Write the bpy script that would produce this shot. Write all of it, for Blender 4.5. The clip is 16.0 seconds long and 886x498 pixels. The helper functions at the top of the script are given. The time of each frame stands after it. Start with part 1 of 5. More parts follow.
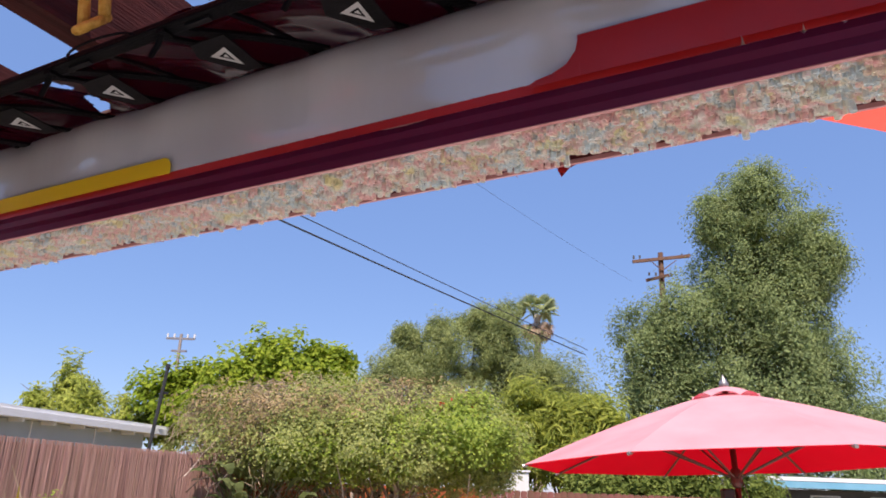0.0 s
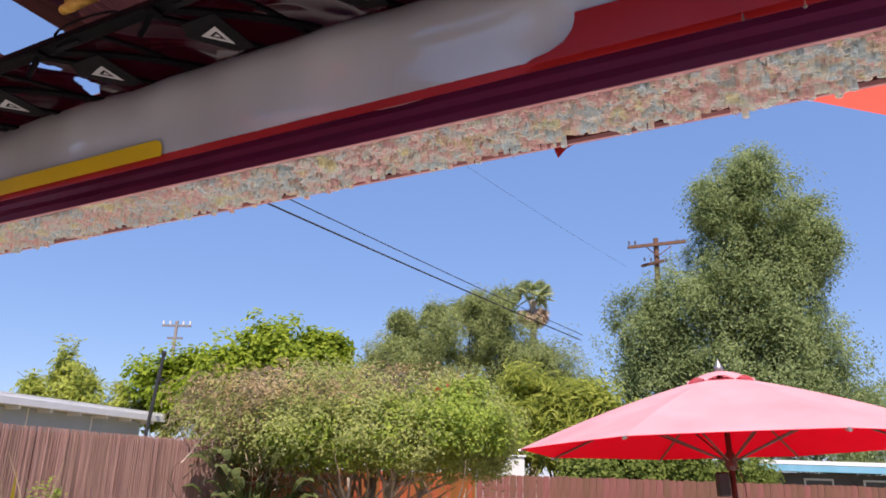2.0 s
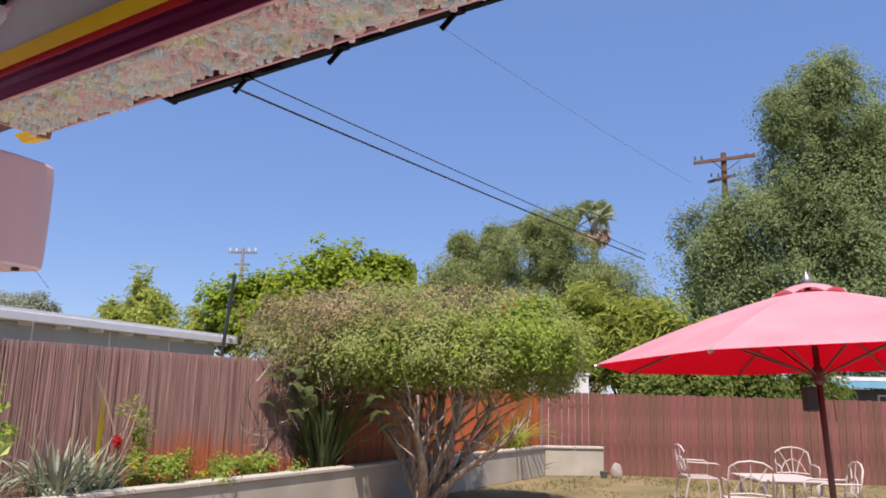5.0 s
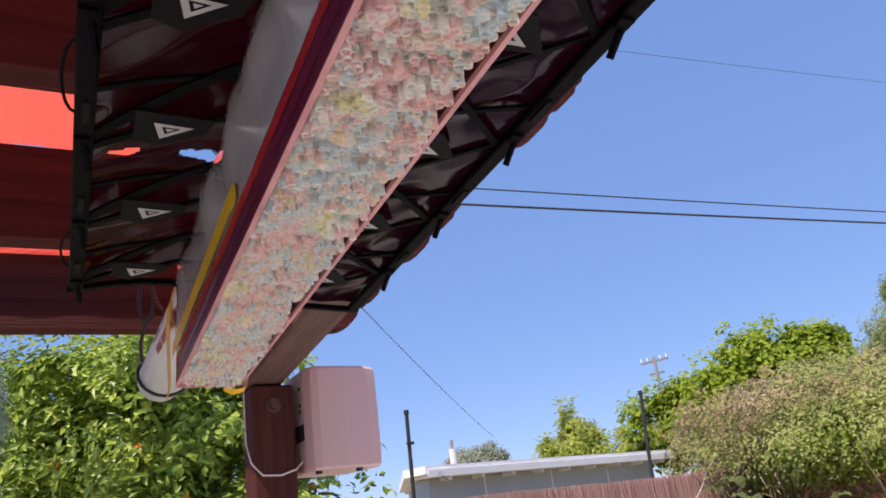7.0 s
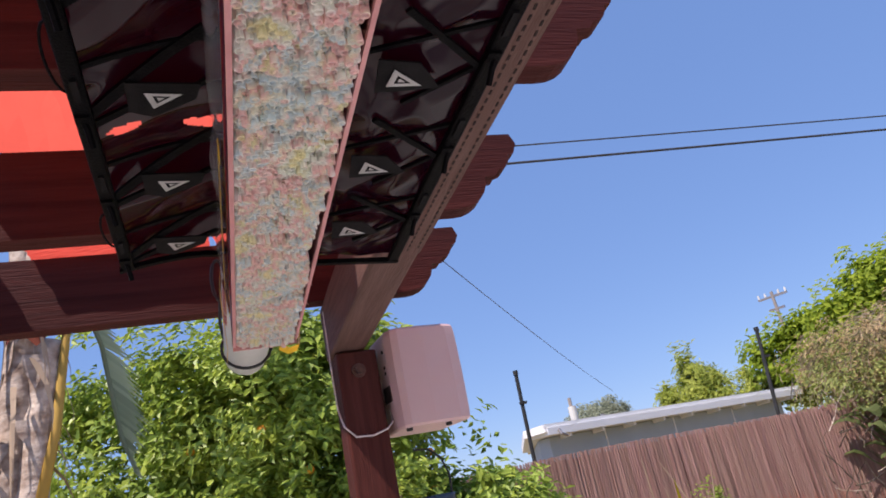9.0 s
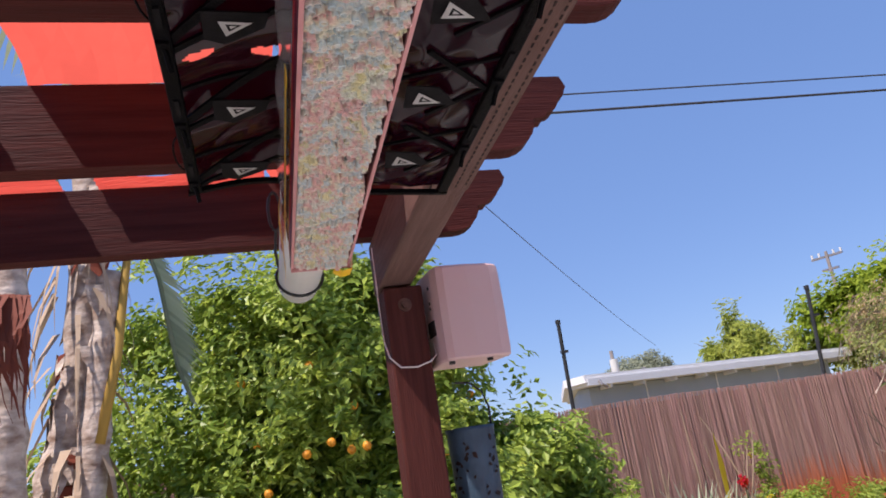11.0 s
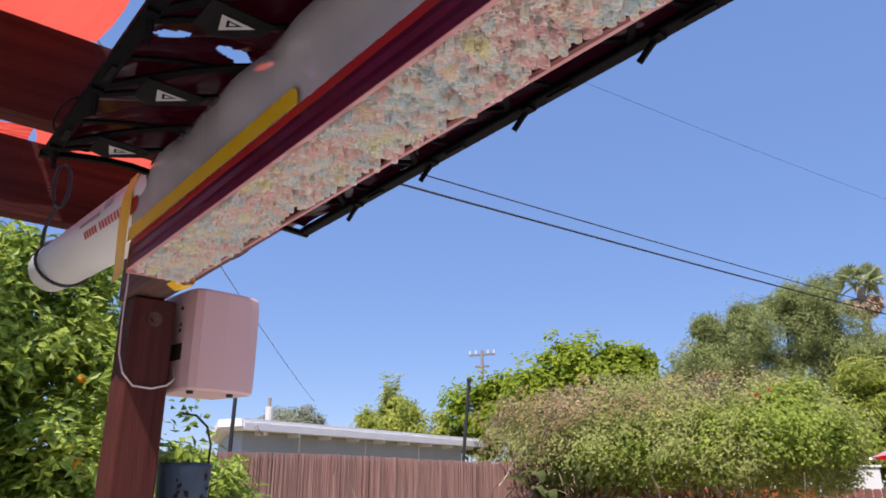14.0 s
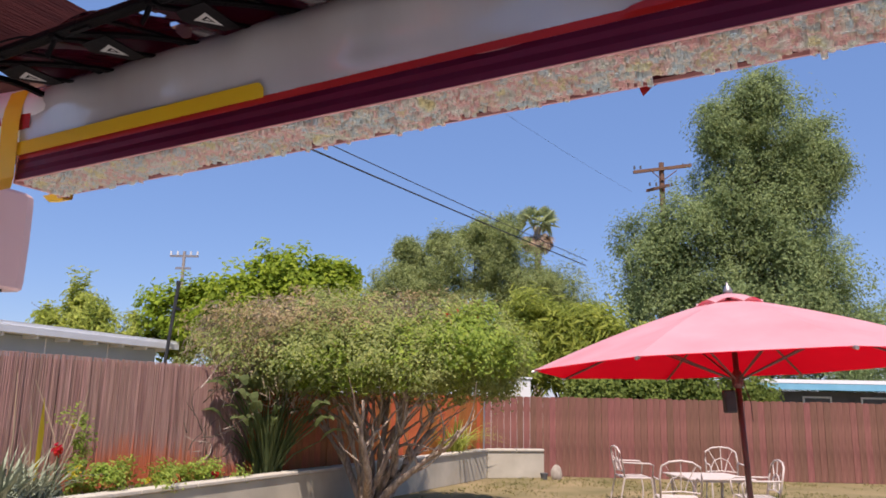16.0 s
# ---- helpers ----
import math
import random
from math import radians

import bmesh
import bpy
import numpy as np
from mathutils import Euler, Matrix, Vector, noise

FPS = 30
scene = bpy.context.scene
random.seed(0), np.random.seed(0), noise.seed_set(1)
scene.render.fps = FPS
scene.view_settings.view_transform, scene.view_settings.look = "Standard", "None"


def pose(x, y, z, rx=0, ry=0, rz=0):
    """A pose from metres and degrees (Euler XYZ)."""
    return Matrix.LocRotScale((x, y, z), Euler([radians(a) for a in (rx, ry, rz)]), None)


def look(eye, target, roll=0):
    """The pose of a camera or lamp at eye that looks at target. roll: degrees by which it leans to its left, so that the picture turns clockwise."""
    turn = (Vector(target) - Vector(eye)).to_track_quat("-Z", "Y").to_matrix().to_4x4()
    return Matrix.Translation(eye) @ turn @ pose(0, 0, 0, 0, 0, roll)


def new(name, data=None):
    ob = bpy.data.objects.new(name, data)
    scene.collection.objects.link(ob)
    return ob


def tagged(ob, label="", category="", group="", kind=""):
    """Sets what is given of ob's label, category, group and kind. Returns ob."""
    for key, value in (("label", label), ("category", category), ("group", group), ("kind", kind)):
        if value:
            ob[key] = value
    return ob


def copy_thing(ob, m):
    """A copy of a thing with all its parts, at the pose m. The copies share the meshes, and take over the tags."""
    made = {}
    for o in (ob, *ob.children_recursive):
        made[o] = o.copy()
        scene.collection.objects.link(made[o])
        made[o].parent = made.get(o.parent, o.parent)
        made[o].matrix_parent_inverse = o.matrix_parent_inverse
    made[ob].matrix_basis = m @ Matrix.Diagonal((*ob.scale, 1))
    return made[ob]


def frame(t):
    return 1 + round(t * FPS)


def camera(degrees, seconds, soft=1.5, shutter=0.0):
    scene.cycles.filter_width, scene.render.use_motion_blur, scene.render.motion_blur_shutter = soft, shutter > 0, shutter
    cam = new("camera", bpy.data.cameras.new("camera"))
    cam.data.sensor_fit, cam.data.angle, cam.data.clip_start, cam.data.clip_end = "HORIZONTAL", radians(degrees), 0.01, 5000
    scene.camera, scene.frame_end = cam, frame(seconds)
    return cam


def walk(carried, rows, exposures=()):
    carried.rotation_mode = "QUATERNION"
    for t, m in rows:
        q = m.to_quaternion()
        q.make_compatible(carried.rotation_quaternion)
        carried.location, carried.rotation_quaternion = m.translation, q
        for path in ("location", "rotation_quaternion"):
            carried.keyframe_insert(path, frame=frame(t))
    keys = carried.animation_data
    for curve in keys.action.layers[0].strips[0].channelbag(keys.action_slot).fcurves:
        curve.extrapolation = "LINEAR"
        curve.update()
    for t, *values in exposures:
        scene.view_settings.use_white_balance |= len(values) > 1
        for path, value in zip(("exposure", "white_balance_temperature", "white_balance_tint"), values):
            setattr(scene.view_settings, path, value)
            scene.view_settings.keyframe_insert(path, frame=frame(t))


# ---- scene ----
cam = camera(62.0, 16.0, soft=1.75)
PATH = [
    (0, (0.3, 0.142, 1.706), (0.26, 2.043, 2.325), 2.2),
    (0.5, (0.297, 0.144, 1.706), (0.263, 2.048, 2.317), 2.1),
    (1, (0.297, 0.15, 1.706), (0.267, 2.057, 2.309), 2.0),
    (1.5, (0.296, 0.149, 1.706), (0.268, 2.058, 2.3), 2.0),
    (2, (0.3, 0.15, 1.705), (0.273, 2.062, 2.289), 1.9),
    (2.5, (0.301, 0.152, 1.705), (0.276, 2.07, 2.273), 1.9),
    (3, (0.296, 0.158, 1.701), (0.275, 2.082, 2.247), 2.1),
    (5.3, (0.199, 0.322, 1.672), (-0.028, 2.273, 2.045), 0.4),
    (5.5, (0.203, 0.307, 1.658), (-0.077, 2.25, 2.04), -1.4),
    (6, (0.228, 0.448, 1.772), (-0.222, 2.338, 2.247), -4.7),
    (6.5, (0.335, 0.477, 1.769), (-0.488, 2.191, 2.392), -6.3),
    (7, (0.4, 0.498, 1.755), (-0.692, 2.016, 2.464), -7.6),
    (7.5, (0.429, 0.517, 1.74), (-0.753, 1.955, 2.471), -10.2),
    (8, (0.45, 0.528, 1.731), (-0.783, 1.927, 2.453), -12.2),
    (8.5, (0.457, 0.54, 1.714), (-0.83, 1.904, 2.409), -12.0),
    (9, (0.449, 0.554, 1.713), (-0.865, 1.907, 2.38), -11.9),
    (9.5, (0.454, 0.552, 1.7), (-0.9, 1.882, 2.332), -11.3),
    (10, (0.465, 0.543, 1.679), (-0.936, 1.843, 2.27), -10.6),
    (10.2, (0.473, 0.538, 1.67), (-0.947, 1.827, 2.238), -10.2),
    (12.5, (0.446, 0.486, 1.7), (-0.903, 1.845, 2.279), -3.8),
    (13, (0.427, 0.455, 1.698), (-0.789, 1.919, 2.312), -1.8),
    (13.5, (0.389, 0.424, 1.701), (-0.632, 2.027, 2.324), -0.6),
    (14, (0.325, 0.379, 1.708), (-0.446, 2.119, 2.325), 0.3),
    (14.5, (0.26, 0.338, 1.706), (-0.224, 2.186, 2.297), 0.8),
    (15, (0.206, 0.278, 1.713), (-0.025, 2.19, 2.253), 0.9),
    (15.5, (0.213, 0.211, 1.699), (0.136, 2.155, 2.164), 1.3),
    (16, (0.219, 0.086, 1.689), (0.188, 2.046, 2.082), 1.2),
]
walk(cam, [(t, look(eye, target, roll)) for t, eye, target, roll in PATH],
     exposures=[(0, 0.58, 6950, 21), (3, 0.56, 6950, 21), (5.5, 0.32, 6700, 21), (6, 0.30, 6700, 21), (7, 0.58, 6700, 21), (8, 0.52, 6700, 21), (9, 0.46, 6700, 21),
                (12.5, 0.43, 6650, 21), (14, 0.5, 6750, 21), (15, 0.4, 6800, 21), (16, 0.37, 6850, 21)])

# ---- world, sun, exposure ----
SUN_TO = Vector((0.0, -0.545, 1.0)).normalized()
world = bpy.data.worlds.new("sky_world")
scene.world = world
world.use_nodes = True
wn = world.node_tree
sky = wn.nodes.new("ShaderNodeTexSky")
sky.sky_type = "NISHITA"
sky.sun_disc = False
sky.sun_elevation = math.asin(SUN_TO.z)
sky.sun_rotation = math.atan2(SUN_TO.x, SUN_TO.y)
sky.air_density, sky.dust_density, sky.ozone_density = 1.0, 0.0, 5.0
haze = wn.nodes.new("ShaderNodeMixRGB")
haze.inputs[0].default_value = 0.5
haze.inputs[2].default_value = (1.5, 3.05, 6.7, 1)
wn.links.new(sky.outputs[0], haze.inputs[1])
wn.links.new(haze.outputs[0], wn.nodes["Background"].inputs[0])
wn.nodes["Background"].inputs[1].default_value = 0.10
sun_data = bpy.data.lights.new("sun", "SUN")
sun_data.energy, sun_data.angle, sun_data.color = 5.0, radians(0.53), (1.0, 0.955, 0.88)
sun = new("sun", sun_data)
sun.matrix_world = look((0, 0, 30) , Vector((0, 0, 30)) - SUN_TO)


# ---- materials ----
def mat(name, a, b, rough=0.7, metal=0.0, scale=8.0, detail=6.0, bump=0.15, bump_scale=60.0, stretch=(1, 1, 1), spread=0.25,
        rand="", trans=0.0, tcol=None, spec=0.4, coat=0.0, vary=0.28):
    """A procedural surface: two tones mixed by noise, fine relief, an optional tone shift per piece and light passing through."""
    m = bpy.data.materials.new(name)
    m.use_nodes = True
    nt = m.node_tree
    nd, ln = nt.nodes, nt.links
    p = nd["Principled BSDF"]
    tc = nd.new("ShaderNodeTexCoord")
    mp = nd.new("ShaderNodeMapping")
    mp.inputs["Scale"].default_value = stretch
    ln.new(tc.outputs["Object"], mp.inputs[0])
    n1 = nd.new("ShaderNodeTexNoise")
    n1.inputs["Scale"].default_value, n1.inputs["Detail"].default_value = scale, detail
    ln.new(mp.outputs[0], n1.inputs["Vector"])
    ramp = nd.new("ShaderNodeValToRGB")
    ramp.color_ramp.elements[0].position, ramp.color_ramp.elements[1].position = 0.5 - spread, 0.5 + spread
    ramp.color_ramp.elements[0].color, ramp.color_ramp.elements[1].color = (*a, 1), (*b, 1)
    ln.new(n1.outputs["Fac"], ramp.inputs[0])
    col = ramp.outputs[0]
    if rand:
        src = nd.new("ShaderNodeObjectInfo").outputs["Random"] if rand == "object" else nd.new("ShaderNodeNewGeometry").outputs["Random Per Island"]
        hsv = nd.new("ShaderNodeHueSaturation")
        mr = nd.new("ShaderNodeMapRange")
        mr.inputs["To Min"].default_value, mr.inputs["To Max"].default_value = 1 - vary, 1 + vary
        ln.new(src, mr.inputs["Value"])
        ln.new(mr.outputs[0], hsv.inputs["Value"])
        mh = nd.new("ShaderNodeMapRange")
        mh.inputs["To Min"].default_value, mh.inputs["To Max"].default_value = 0.515, 0.485
        ln.new(src, mh.inputs["Value"])
        ln.new(mh.outputs[0], hsv.inputs["Hue"])
        ln.new(col, hsv.inputs["Color"])
        col = hsv.outputs[0]
    ln.new(col, p.inputs["Base Color"])
    n2 = nd.new("ShaderNodeTexNoise")
    n2.inputs["Scale"].default_value, n2.inputs["Detail"].default_value = bump_scale, 4
    ln.new(mp.outputs[0], n2.inputs["Vector"])
    rr = nd.new("ShaderNodeMapRange")
    rr.inputs["To Min"].default_value, rr.inputs["To Max"].default_value = max(0.02, rough - 0.12), min(1, rough + 0.12)
    ln.new(n2.outputs["Fac"], rr.inputs["Value"])
    ln.new(rr.outputs[0], p.inputs["Roughness"])
    if bump:
        bn = nd.new("ShaderNodeBump")
        bn.inputs["Strength"].default_value, bn.inputs["Distance"].default_value = bump, 0.01
        ln.new(n2.outputs["Fac"], bn.inputs["Height"])
        ln.new(bn.outputs[0], p.inputs["Normal"])
    p.inputs["Metallic"].default_value = metal
    p.inputs["Specular IOR Level"].default_value = spec
    p.inputs["Coat Weight"].default_value = coat
    if trans:
        tb = nd.new("ShaderNodeBsdfTranslucent")
        if tcol:
            tb.inputs[0].default_value = (*tcol, 1)
        else:
            ln.new(col, tb.inputs[0])
        mx = nd.new("ShaderNodeMixShader")
        mx.inputs[0].default_value = trans
        ln.new(p.outputs[0], mx.inputs[1])
        ln.new(tb.outputs[0], mx.inputs[2])
        ln.new(mx.outputs[0], nd["Material Output"].inputs[0])
    return m


def palette(name, cols, rand, rough=0.4, trans=0.68):
    """Pieces that take a run of tones in loose patches, with a shift of their own."""
    m = mat(name, (1, 1, 1), (1, 1, 1), rough=rough, bump=0.05, trans=0)
    nt = m.node_tree
    nd, ln = nt.nodes, nt.links
    p = nd["Principled BSDF"]
    geo = nd.new("ShaderNodeNewGeometry")
    src = nd.new("ShaderNodeObjectInfo").outputs["Random"] if rand == "object" else geo.outputs["Random Per Island"]
    pn = nd.new("ShaderNodeTexNoise")
    pn.inputs["Scale"].default_value, pn.inputs["Detail"].default_value = 30, 2
    ln.new(geo.outputs["Position"], pn.inputs["Vector"])
    m1 = nd.new("ShaderNodeMapRange")
    m1.inputs["From Min"].default_value, m1.inputs["From Max"].default_value = 0.28, 0.72
    m1.inputs["To Min"].default_value, m1.inputs["To Max"].default_value = -0.12, 0.80
    ln.new(pn.outputs["Fac"], m1.inputs["Value"])
    m2 = nd.new("ShaderNodeMath")
    m2.operation = "MULTIPLY_ADD"
    m2.inputs[1].default_value = 0.16
    ln.new(src, m2.inputs[0])
    ln.new(m1.outputs[0], m2.inputs[2])
    r = nd.new("ShaderNodeValToRGB")
    el = r.color_ramp.elements
    while len(el) < len(cols):
        el.new(0.5)
    for i, c in enumerate(cols):
        el[i].position, el[i].color = i / (len(cols) - 1), (*c, 1)
    ln.new(m2.outputs[0], r.inputs[0])
    ln.new(r.outputs[0], p.inputs["Base Color"])
    tb = nd.new("ShaderNodeBsdfTranslucent")
    ln.new(r.outputs[0], tb.inputs[0])
    mx = nd.new("ShaderNodeMixShader")
    mx.inputs[0].default_value = trans
    ln.new(p.outputs[0], mx.inputs[1])
    ln.new(tb.outputs[0], mx.inputs[2])
    ln.new(mx.outputs[0], nd["Material Output"].inputs[0])
    return m


M_WOOD_X = mat("red_stained_rafter_wood", (0.032, 0.0068, 0.0060), (0.072, 0.0165, 0.0135), spec=0.12, rough=0.7, scale=4, stretch=(14, 0.7, 14), bump=0.3, bump_scale=20)
M_POST = mat("brown_stained_post_wood", (0.052, 0.013, 0.010), (0.095, 0.027, 0.021), spec=0.15, rough=0.65, scale=5, stretch=(14, 14, 1), bump=0.3, bump_scale=26)
M_BEAM = mat("brown_beam_wood", (0.085, 0.046, 0.038), (0.145, 0.084, 0.070), spec=0.15, rough=0.7, scale=6, stretch=(1, 12, 12), bump=0.3, bump_scale=30)
M_DARK = mat("dark_slot", (0.015, 0.008, 0.006), (0.03, 0.015, 0.012), rough=0.9)
M_CLOTH = mat("red_shade_cloth", (0.60, 0.07, 0.05), (0.72, 0.10, 0.07), rough=0.85, scale=20, bump=0.3, bump_scale=900, trans=0.55, tcol=(0.80, 0.12, 0.08), spec=0.1)
M_FILM = mat("glossy_black_film", (0.0020, 0.0015, 0.003), (0.006, 0.0025, 0.005), rough=0.14, scale=7, bump=0.05, bump_scale=20, spec=0.15, trans=0.045, tcol=(0.46, 0.03, 0.09))
M_WEB = mat("black_webbing", (0.002, 0.0018, 0.0022), (0.0045, 0.004, 0.0048), rough=0.45, spec=0.04, scale=60, bump=0.3, bump_scale=500)
M_TAB = mat("dark_grey_fabric_tab", (0.006, 0.0055, 0.006), (0.012, 0.0105, 0.0115), rough=0.6, spec=0.06, scale=80, bump=0.2, bump_scale=600)
M_WHITEPRINT = mat("white_print", (0.62, 0.6, 0.58), (0.78, 0.77, 0.75), rough=0.5, scale=40)
M_BANNER = mat("white_vinyl", (0.42, 0.385, 0.38), (0.57, 0.56, 0.58), rough=0.17, scale=3, bump=0.35, bump_scale=9, stretch=(1.6, 1.6, 0.25), spec=0.9, coat=0.9)
M_RED = mat("red_vinyl", (0.36, 0.012, 0.012), (0.45, 0.02, 0.018), rough=0.35, scale=6, bump=0.06)
# dark red of the board; on the tray's side it paints shadow
M_MAROON = mat("dark_red_plastic_and_side_shadow", (0.10, 0.012, 0.016), (0.17, 0.03, 0.032), rough=0.45, scale=9)
M_YEL = mat("yellow_vinyl", (0.76, 0.44, 0.01), (0.84, 0.52, 0.02), rough=0.35, scale=6, bump=0.06)
M_PURP = mat("maroon_vinyl", (0.095, 0.004, 0.020), (0.14, 0.008, 0.034), rough=0.38, scale=5, bump=0.1, bump_scale=20, spec=0.25)
M_RIM = mat("pink_red_plastic", (0.50, 0.20, 0.20), (0.62, 0.32, 0.31), rough=0.4, scale=14, trans=0.12)
M_PIPE = mat("white_pvc", (0.70, 0.69, 0.67), (0.80, 0.79, 0.78), rough=0.35, scale=5, bump=0.03)
M_GREYINK = mat("grey_ink", (0.20, 0.19, 0.2), (0.3, 0.29, 0.3), rough=0.6)
M_REDINK = mat("red_ink", (0.42, 0.06, 0.06), (0.5, 0.1, 0.1), rough=0.6)
M_ROPE = mat("orange_yellow_rope", (0.65, 0.30, 0.03), (0.85, 0.50, 0.12), rough=0.8, scale=160, bump=0.5, bump_scale=300)
M_CORD = mat("black_rubber_cord", (0.012, 0.012, 0.012), (0.03, 0.03, 0.03), rough=0.5)
M_WIRE = mat("white_cable", (0.6, 0.52, 0.5), (0.72, 0.65, 0.62), rough=0.5)
# off-white plastic, with pink light from the red cloth put into its colour
M_SPK = mat("off_white_plastic_pink_lit", (0.58, 0.385, 0.365), (0.64, 0.435, 0.415), rough=0.45, scale=3, bump=0.08, bump_scale=300)
M_STEEL = mat("dull_steel", (0.28, 0.25, 0.24), (0.42, 0.38, 0.36), rough=0.45, metal=0.8, scale=40)
M_RUST = mat("rusty_bolt_steel", (0.07, 0.03, 0.022), (0.16, 0.08, 0.06), rough=0.6, metal=0.3, scale=60)
M_POT = mat("blue_grey_glazed_metal", (0.03, 0.055, 0.085), (0.065, 0.11, 0.16), rough=0.4, scale=9, bump=0.2)
M_GROUND = mat("dry_lawn_soil", (0.13, 0.115, 0.05), (0.30, 0.22, 0.12), rough=0.95, scale=0.9, detail=12, bump=0.6, bump_scale=25, spec=0.1)
M_GRASS = mat("dry_grass", (0.12, 0.13, 0.035), (0.30, 0.25, 0.10), rough=0.8, scale=0.8, rand="island", trans=0.25, spec=0.2)
M_CONC = mat("patio_concrete", (0.50, 0.48, 0.44), (0.62, 0.60, 0.56), rough=0.85, scale=3, detail=10, bump=0.2)
M_STUCCO = mat("warm_stucco", (0.46, 0.40, 0.33), (0.58, 0.52, 0.44), rough=0.9, scale=4, bump=0.4, bump_scale=120)
M_PLANTER = mat("painted_block_wall", (0.36, 0.32, 0.25), (0.50, 0.45, 0.36), rough=0.85, scale=2.2, detail=12, bump=0.25, bump_scale=40)
M_CAP = mat("concrete_wall_cap", (0.42, 0.37, 0.30), (0.56, 0.51, 0.43), rough=0.85, scale=5, detail=10, bump=0.3)
M_SOIL = mat("planter_soil", (0.045, 0.03, 0.02), (0.10, 0.07, 0.045), rough=0.95, scale=9, bump=0.8, bump_scale=30)
M_FENCE = mat("dark_red_fence_stain", (0.13, 0.048, 0.036), (0.255, 0.110, 0.080), rough=0.75, scale=3, detail=9, stretch=(7, 7, 0.8), bump=0.4, bump_scale=14, rand="object", vary=0.20)
M_FENCE_O = mat("orange_fence_stain", (0.36, 0.085, 0.022), (0.55, 0.17, 0.045), rough=0.7, scale=3, stretch=(7, 7, 1), bump=0.4, bump_scale=14, rand="object")
M_ROOFW = mat("white_roof_coating", (0.74, 0.74, 0.74), (0.82, 0.82, 0.82), rough=0.6, scale=2)
# the bluish shade under the eave is put into this wall colour
M_HOUSE = mat("siding_with_blue_grey_shade", (0.35, 0.40, 0.45), (0.41, 0.46, 0.51), rough=0.8, scale=1.5, bump=0.1)
M_BLUE = mat("light_blue_fascia", (0.14, 0.38, 0.52), (0.22, 0.48, 0.62), rough=0.6, scale=2)
# plain dark grey on small parts; on the blue-trimmed house it paints the wall's shade
M_SHADE = mat("dark_grey_with_wall_shade", (0.06, 0.06, 0.065), (0.12, 0.12, 0.12), rough=0.8, scale=2)
M_WHITEW = mat("white_garage_wall", (0.62, 0.62, 0.60), (0.72, 0.72, 0.70), rough=0.8, scale=1.5)
M_BARK = mat("pale_grey_bark", (0.17, 0.115, 0.085), (0.52, 0.41, 0.32), rough=0.9, scale=9, stretch=(3, 3, 0.7), bump=0.6, bump_scale=22)
M_BARKD = mat("dark_bark", (0.05, 0.038, 0.028), (0.13, 0.10, 0.075), rough=0.9, scale=6, bump=0.6)
M_PALMB = mat("peeling_palm_bark", (0.20, 0.12, 0.08), (0.66, 0.55, 0.46), rough=0.9, scale=7, spread=0.22, detail=9, stretch=(1.6, 1.6, 2.6), bump=0.8, bump_scale=16)
M_POLE = mat("weathered_utility_pole", (0.12, 0.06, 0.04), (0.22, 0.12, 0.08), rough=0.9, scale=3, stretch=(6, 6, 1))
M_POLEGREY = mat("bleached_grey_pole", (0.22, 0.19, 0.17), (0.36, 0.32, 0.30), rough=0.9, scale=3, stretch=(6, 6, 1))
M_CABLE = mat("overhead_cable", (0.03, 0.03, 0.035), (0.06, 0.06, 0.07), rough=0.6)
M_ROD = mat("black_stake", (0.015, 0.015, 0.016), (0.03, 0.03, 0.03), rough=0.6)
# pale pink holds both the fading and the glare of sun on top
M_UMB = mat("faded_sunlit_red_canvas", (0.59, 0.30, 0.33), (0.68, 0.41, 0.44), rough=0.85, scale=2.5, bump=0.2, bump_scale=400, trans=0.3, tcol=(0.92, 0.10, 0.14), spec=0.15)
# deep red paints the glow of sun coming through the same canvas
M_UMBIN = mat("backlit_red_canvas_underside", (0.55, 0.012, 0.035), (0.66, 0.02, 0.05), rough=0.85, scale=3, bump=0.2, bump_scale=400, trans=0.6, tcol=(0.95, 0.012, 0.06), spec=0.1)
M_UMBPOLE = mat("dark_varnished_wood", (0.05, 0.014, 0.010), (0.10, 0.03, 0.02), rough=0.4, scale=5, stretch=(9, 9, 1))
M_CHAIR = mat("cream_painted_metal", (0.50, 0.41, 0.36), (0.64, 0.54, 0.48), rough=0.5, scale=14)
M_WICKER = mat("dark_brown_wicker", (0.06, 0.035, 0.025), (0.13, 0.08, 0.055), rough=0.7, scale=60, bump=0.6, bump_scale=150)
M_STONE = mat("pale_stone", (0.30, 0.25, 0.2), (0.45, 0.39, 0.32), rough=0.9, scale=8, bump=0.5)
M_ORANGE = mat("orange_peel", (0.78, 0.26, 0.015), (0.85, 0.34, 0.03), rough=0.45, scale=10, bump=0.2, bump_scale=140)


def leafmat(name, a, b, trans=0.55, rough=0.6, spec=0.12):
    return mat(name, a, b, rough=rough, scale=1.3, detail=3, bump=0.0, rand="island", trans=trans, spec=spec)


L_ORANGE = leafmat("citrus_leaf", (0.17, 0.27, 0.03), (0.46, 0.55, 0.10), trans=0.38, rough=0.45, spec=0.4)
L_SHRUB = leafmat("olive_shrub_leaf", (0.34, 0.385, 0.125), (0.48, 0.51, 0.20))
L_SHRUBG = leafmat("fresh_green_shrub_leaf", (0.28, 0.38, 0.06), (0.42, 0.51, 0.12))
L_TWIG = leafmat("grey_brown_twig", (0.30, 0.23, 0.16), (0.48, 0.39, 0.28), trans=0.0)
L_DRY = leafmat("dry_flower_head", (0.34, 0.25, 0.12), (0.46, 0.36, 0.2), trans=0.2)
L_BRIGHT = leafmat("bright_green_leaf", (0.23, 0.32, 0.03), (0.36, 0.44, 0.06))
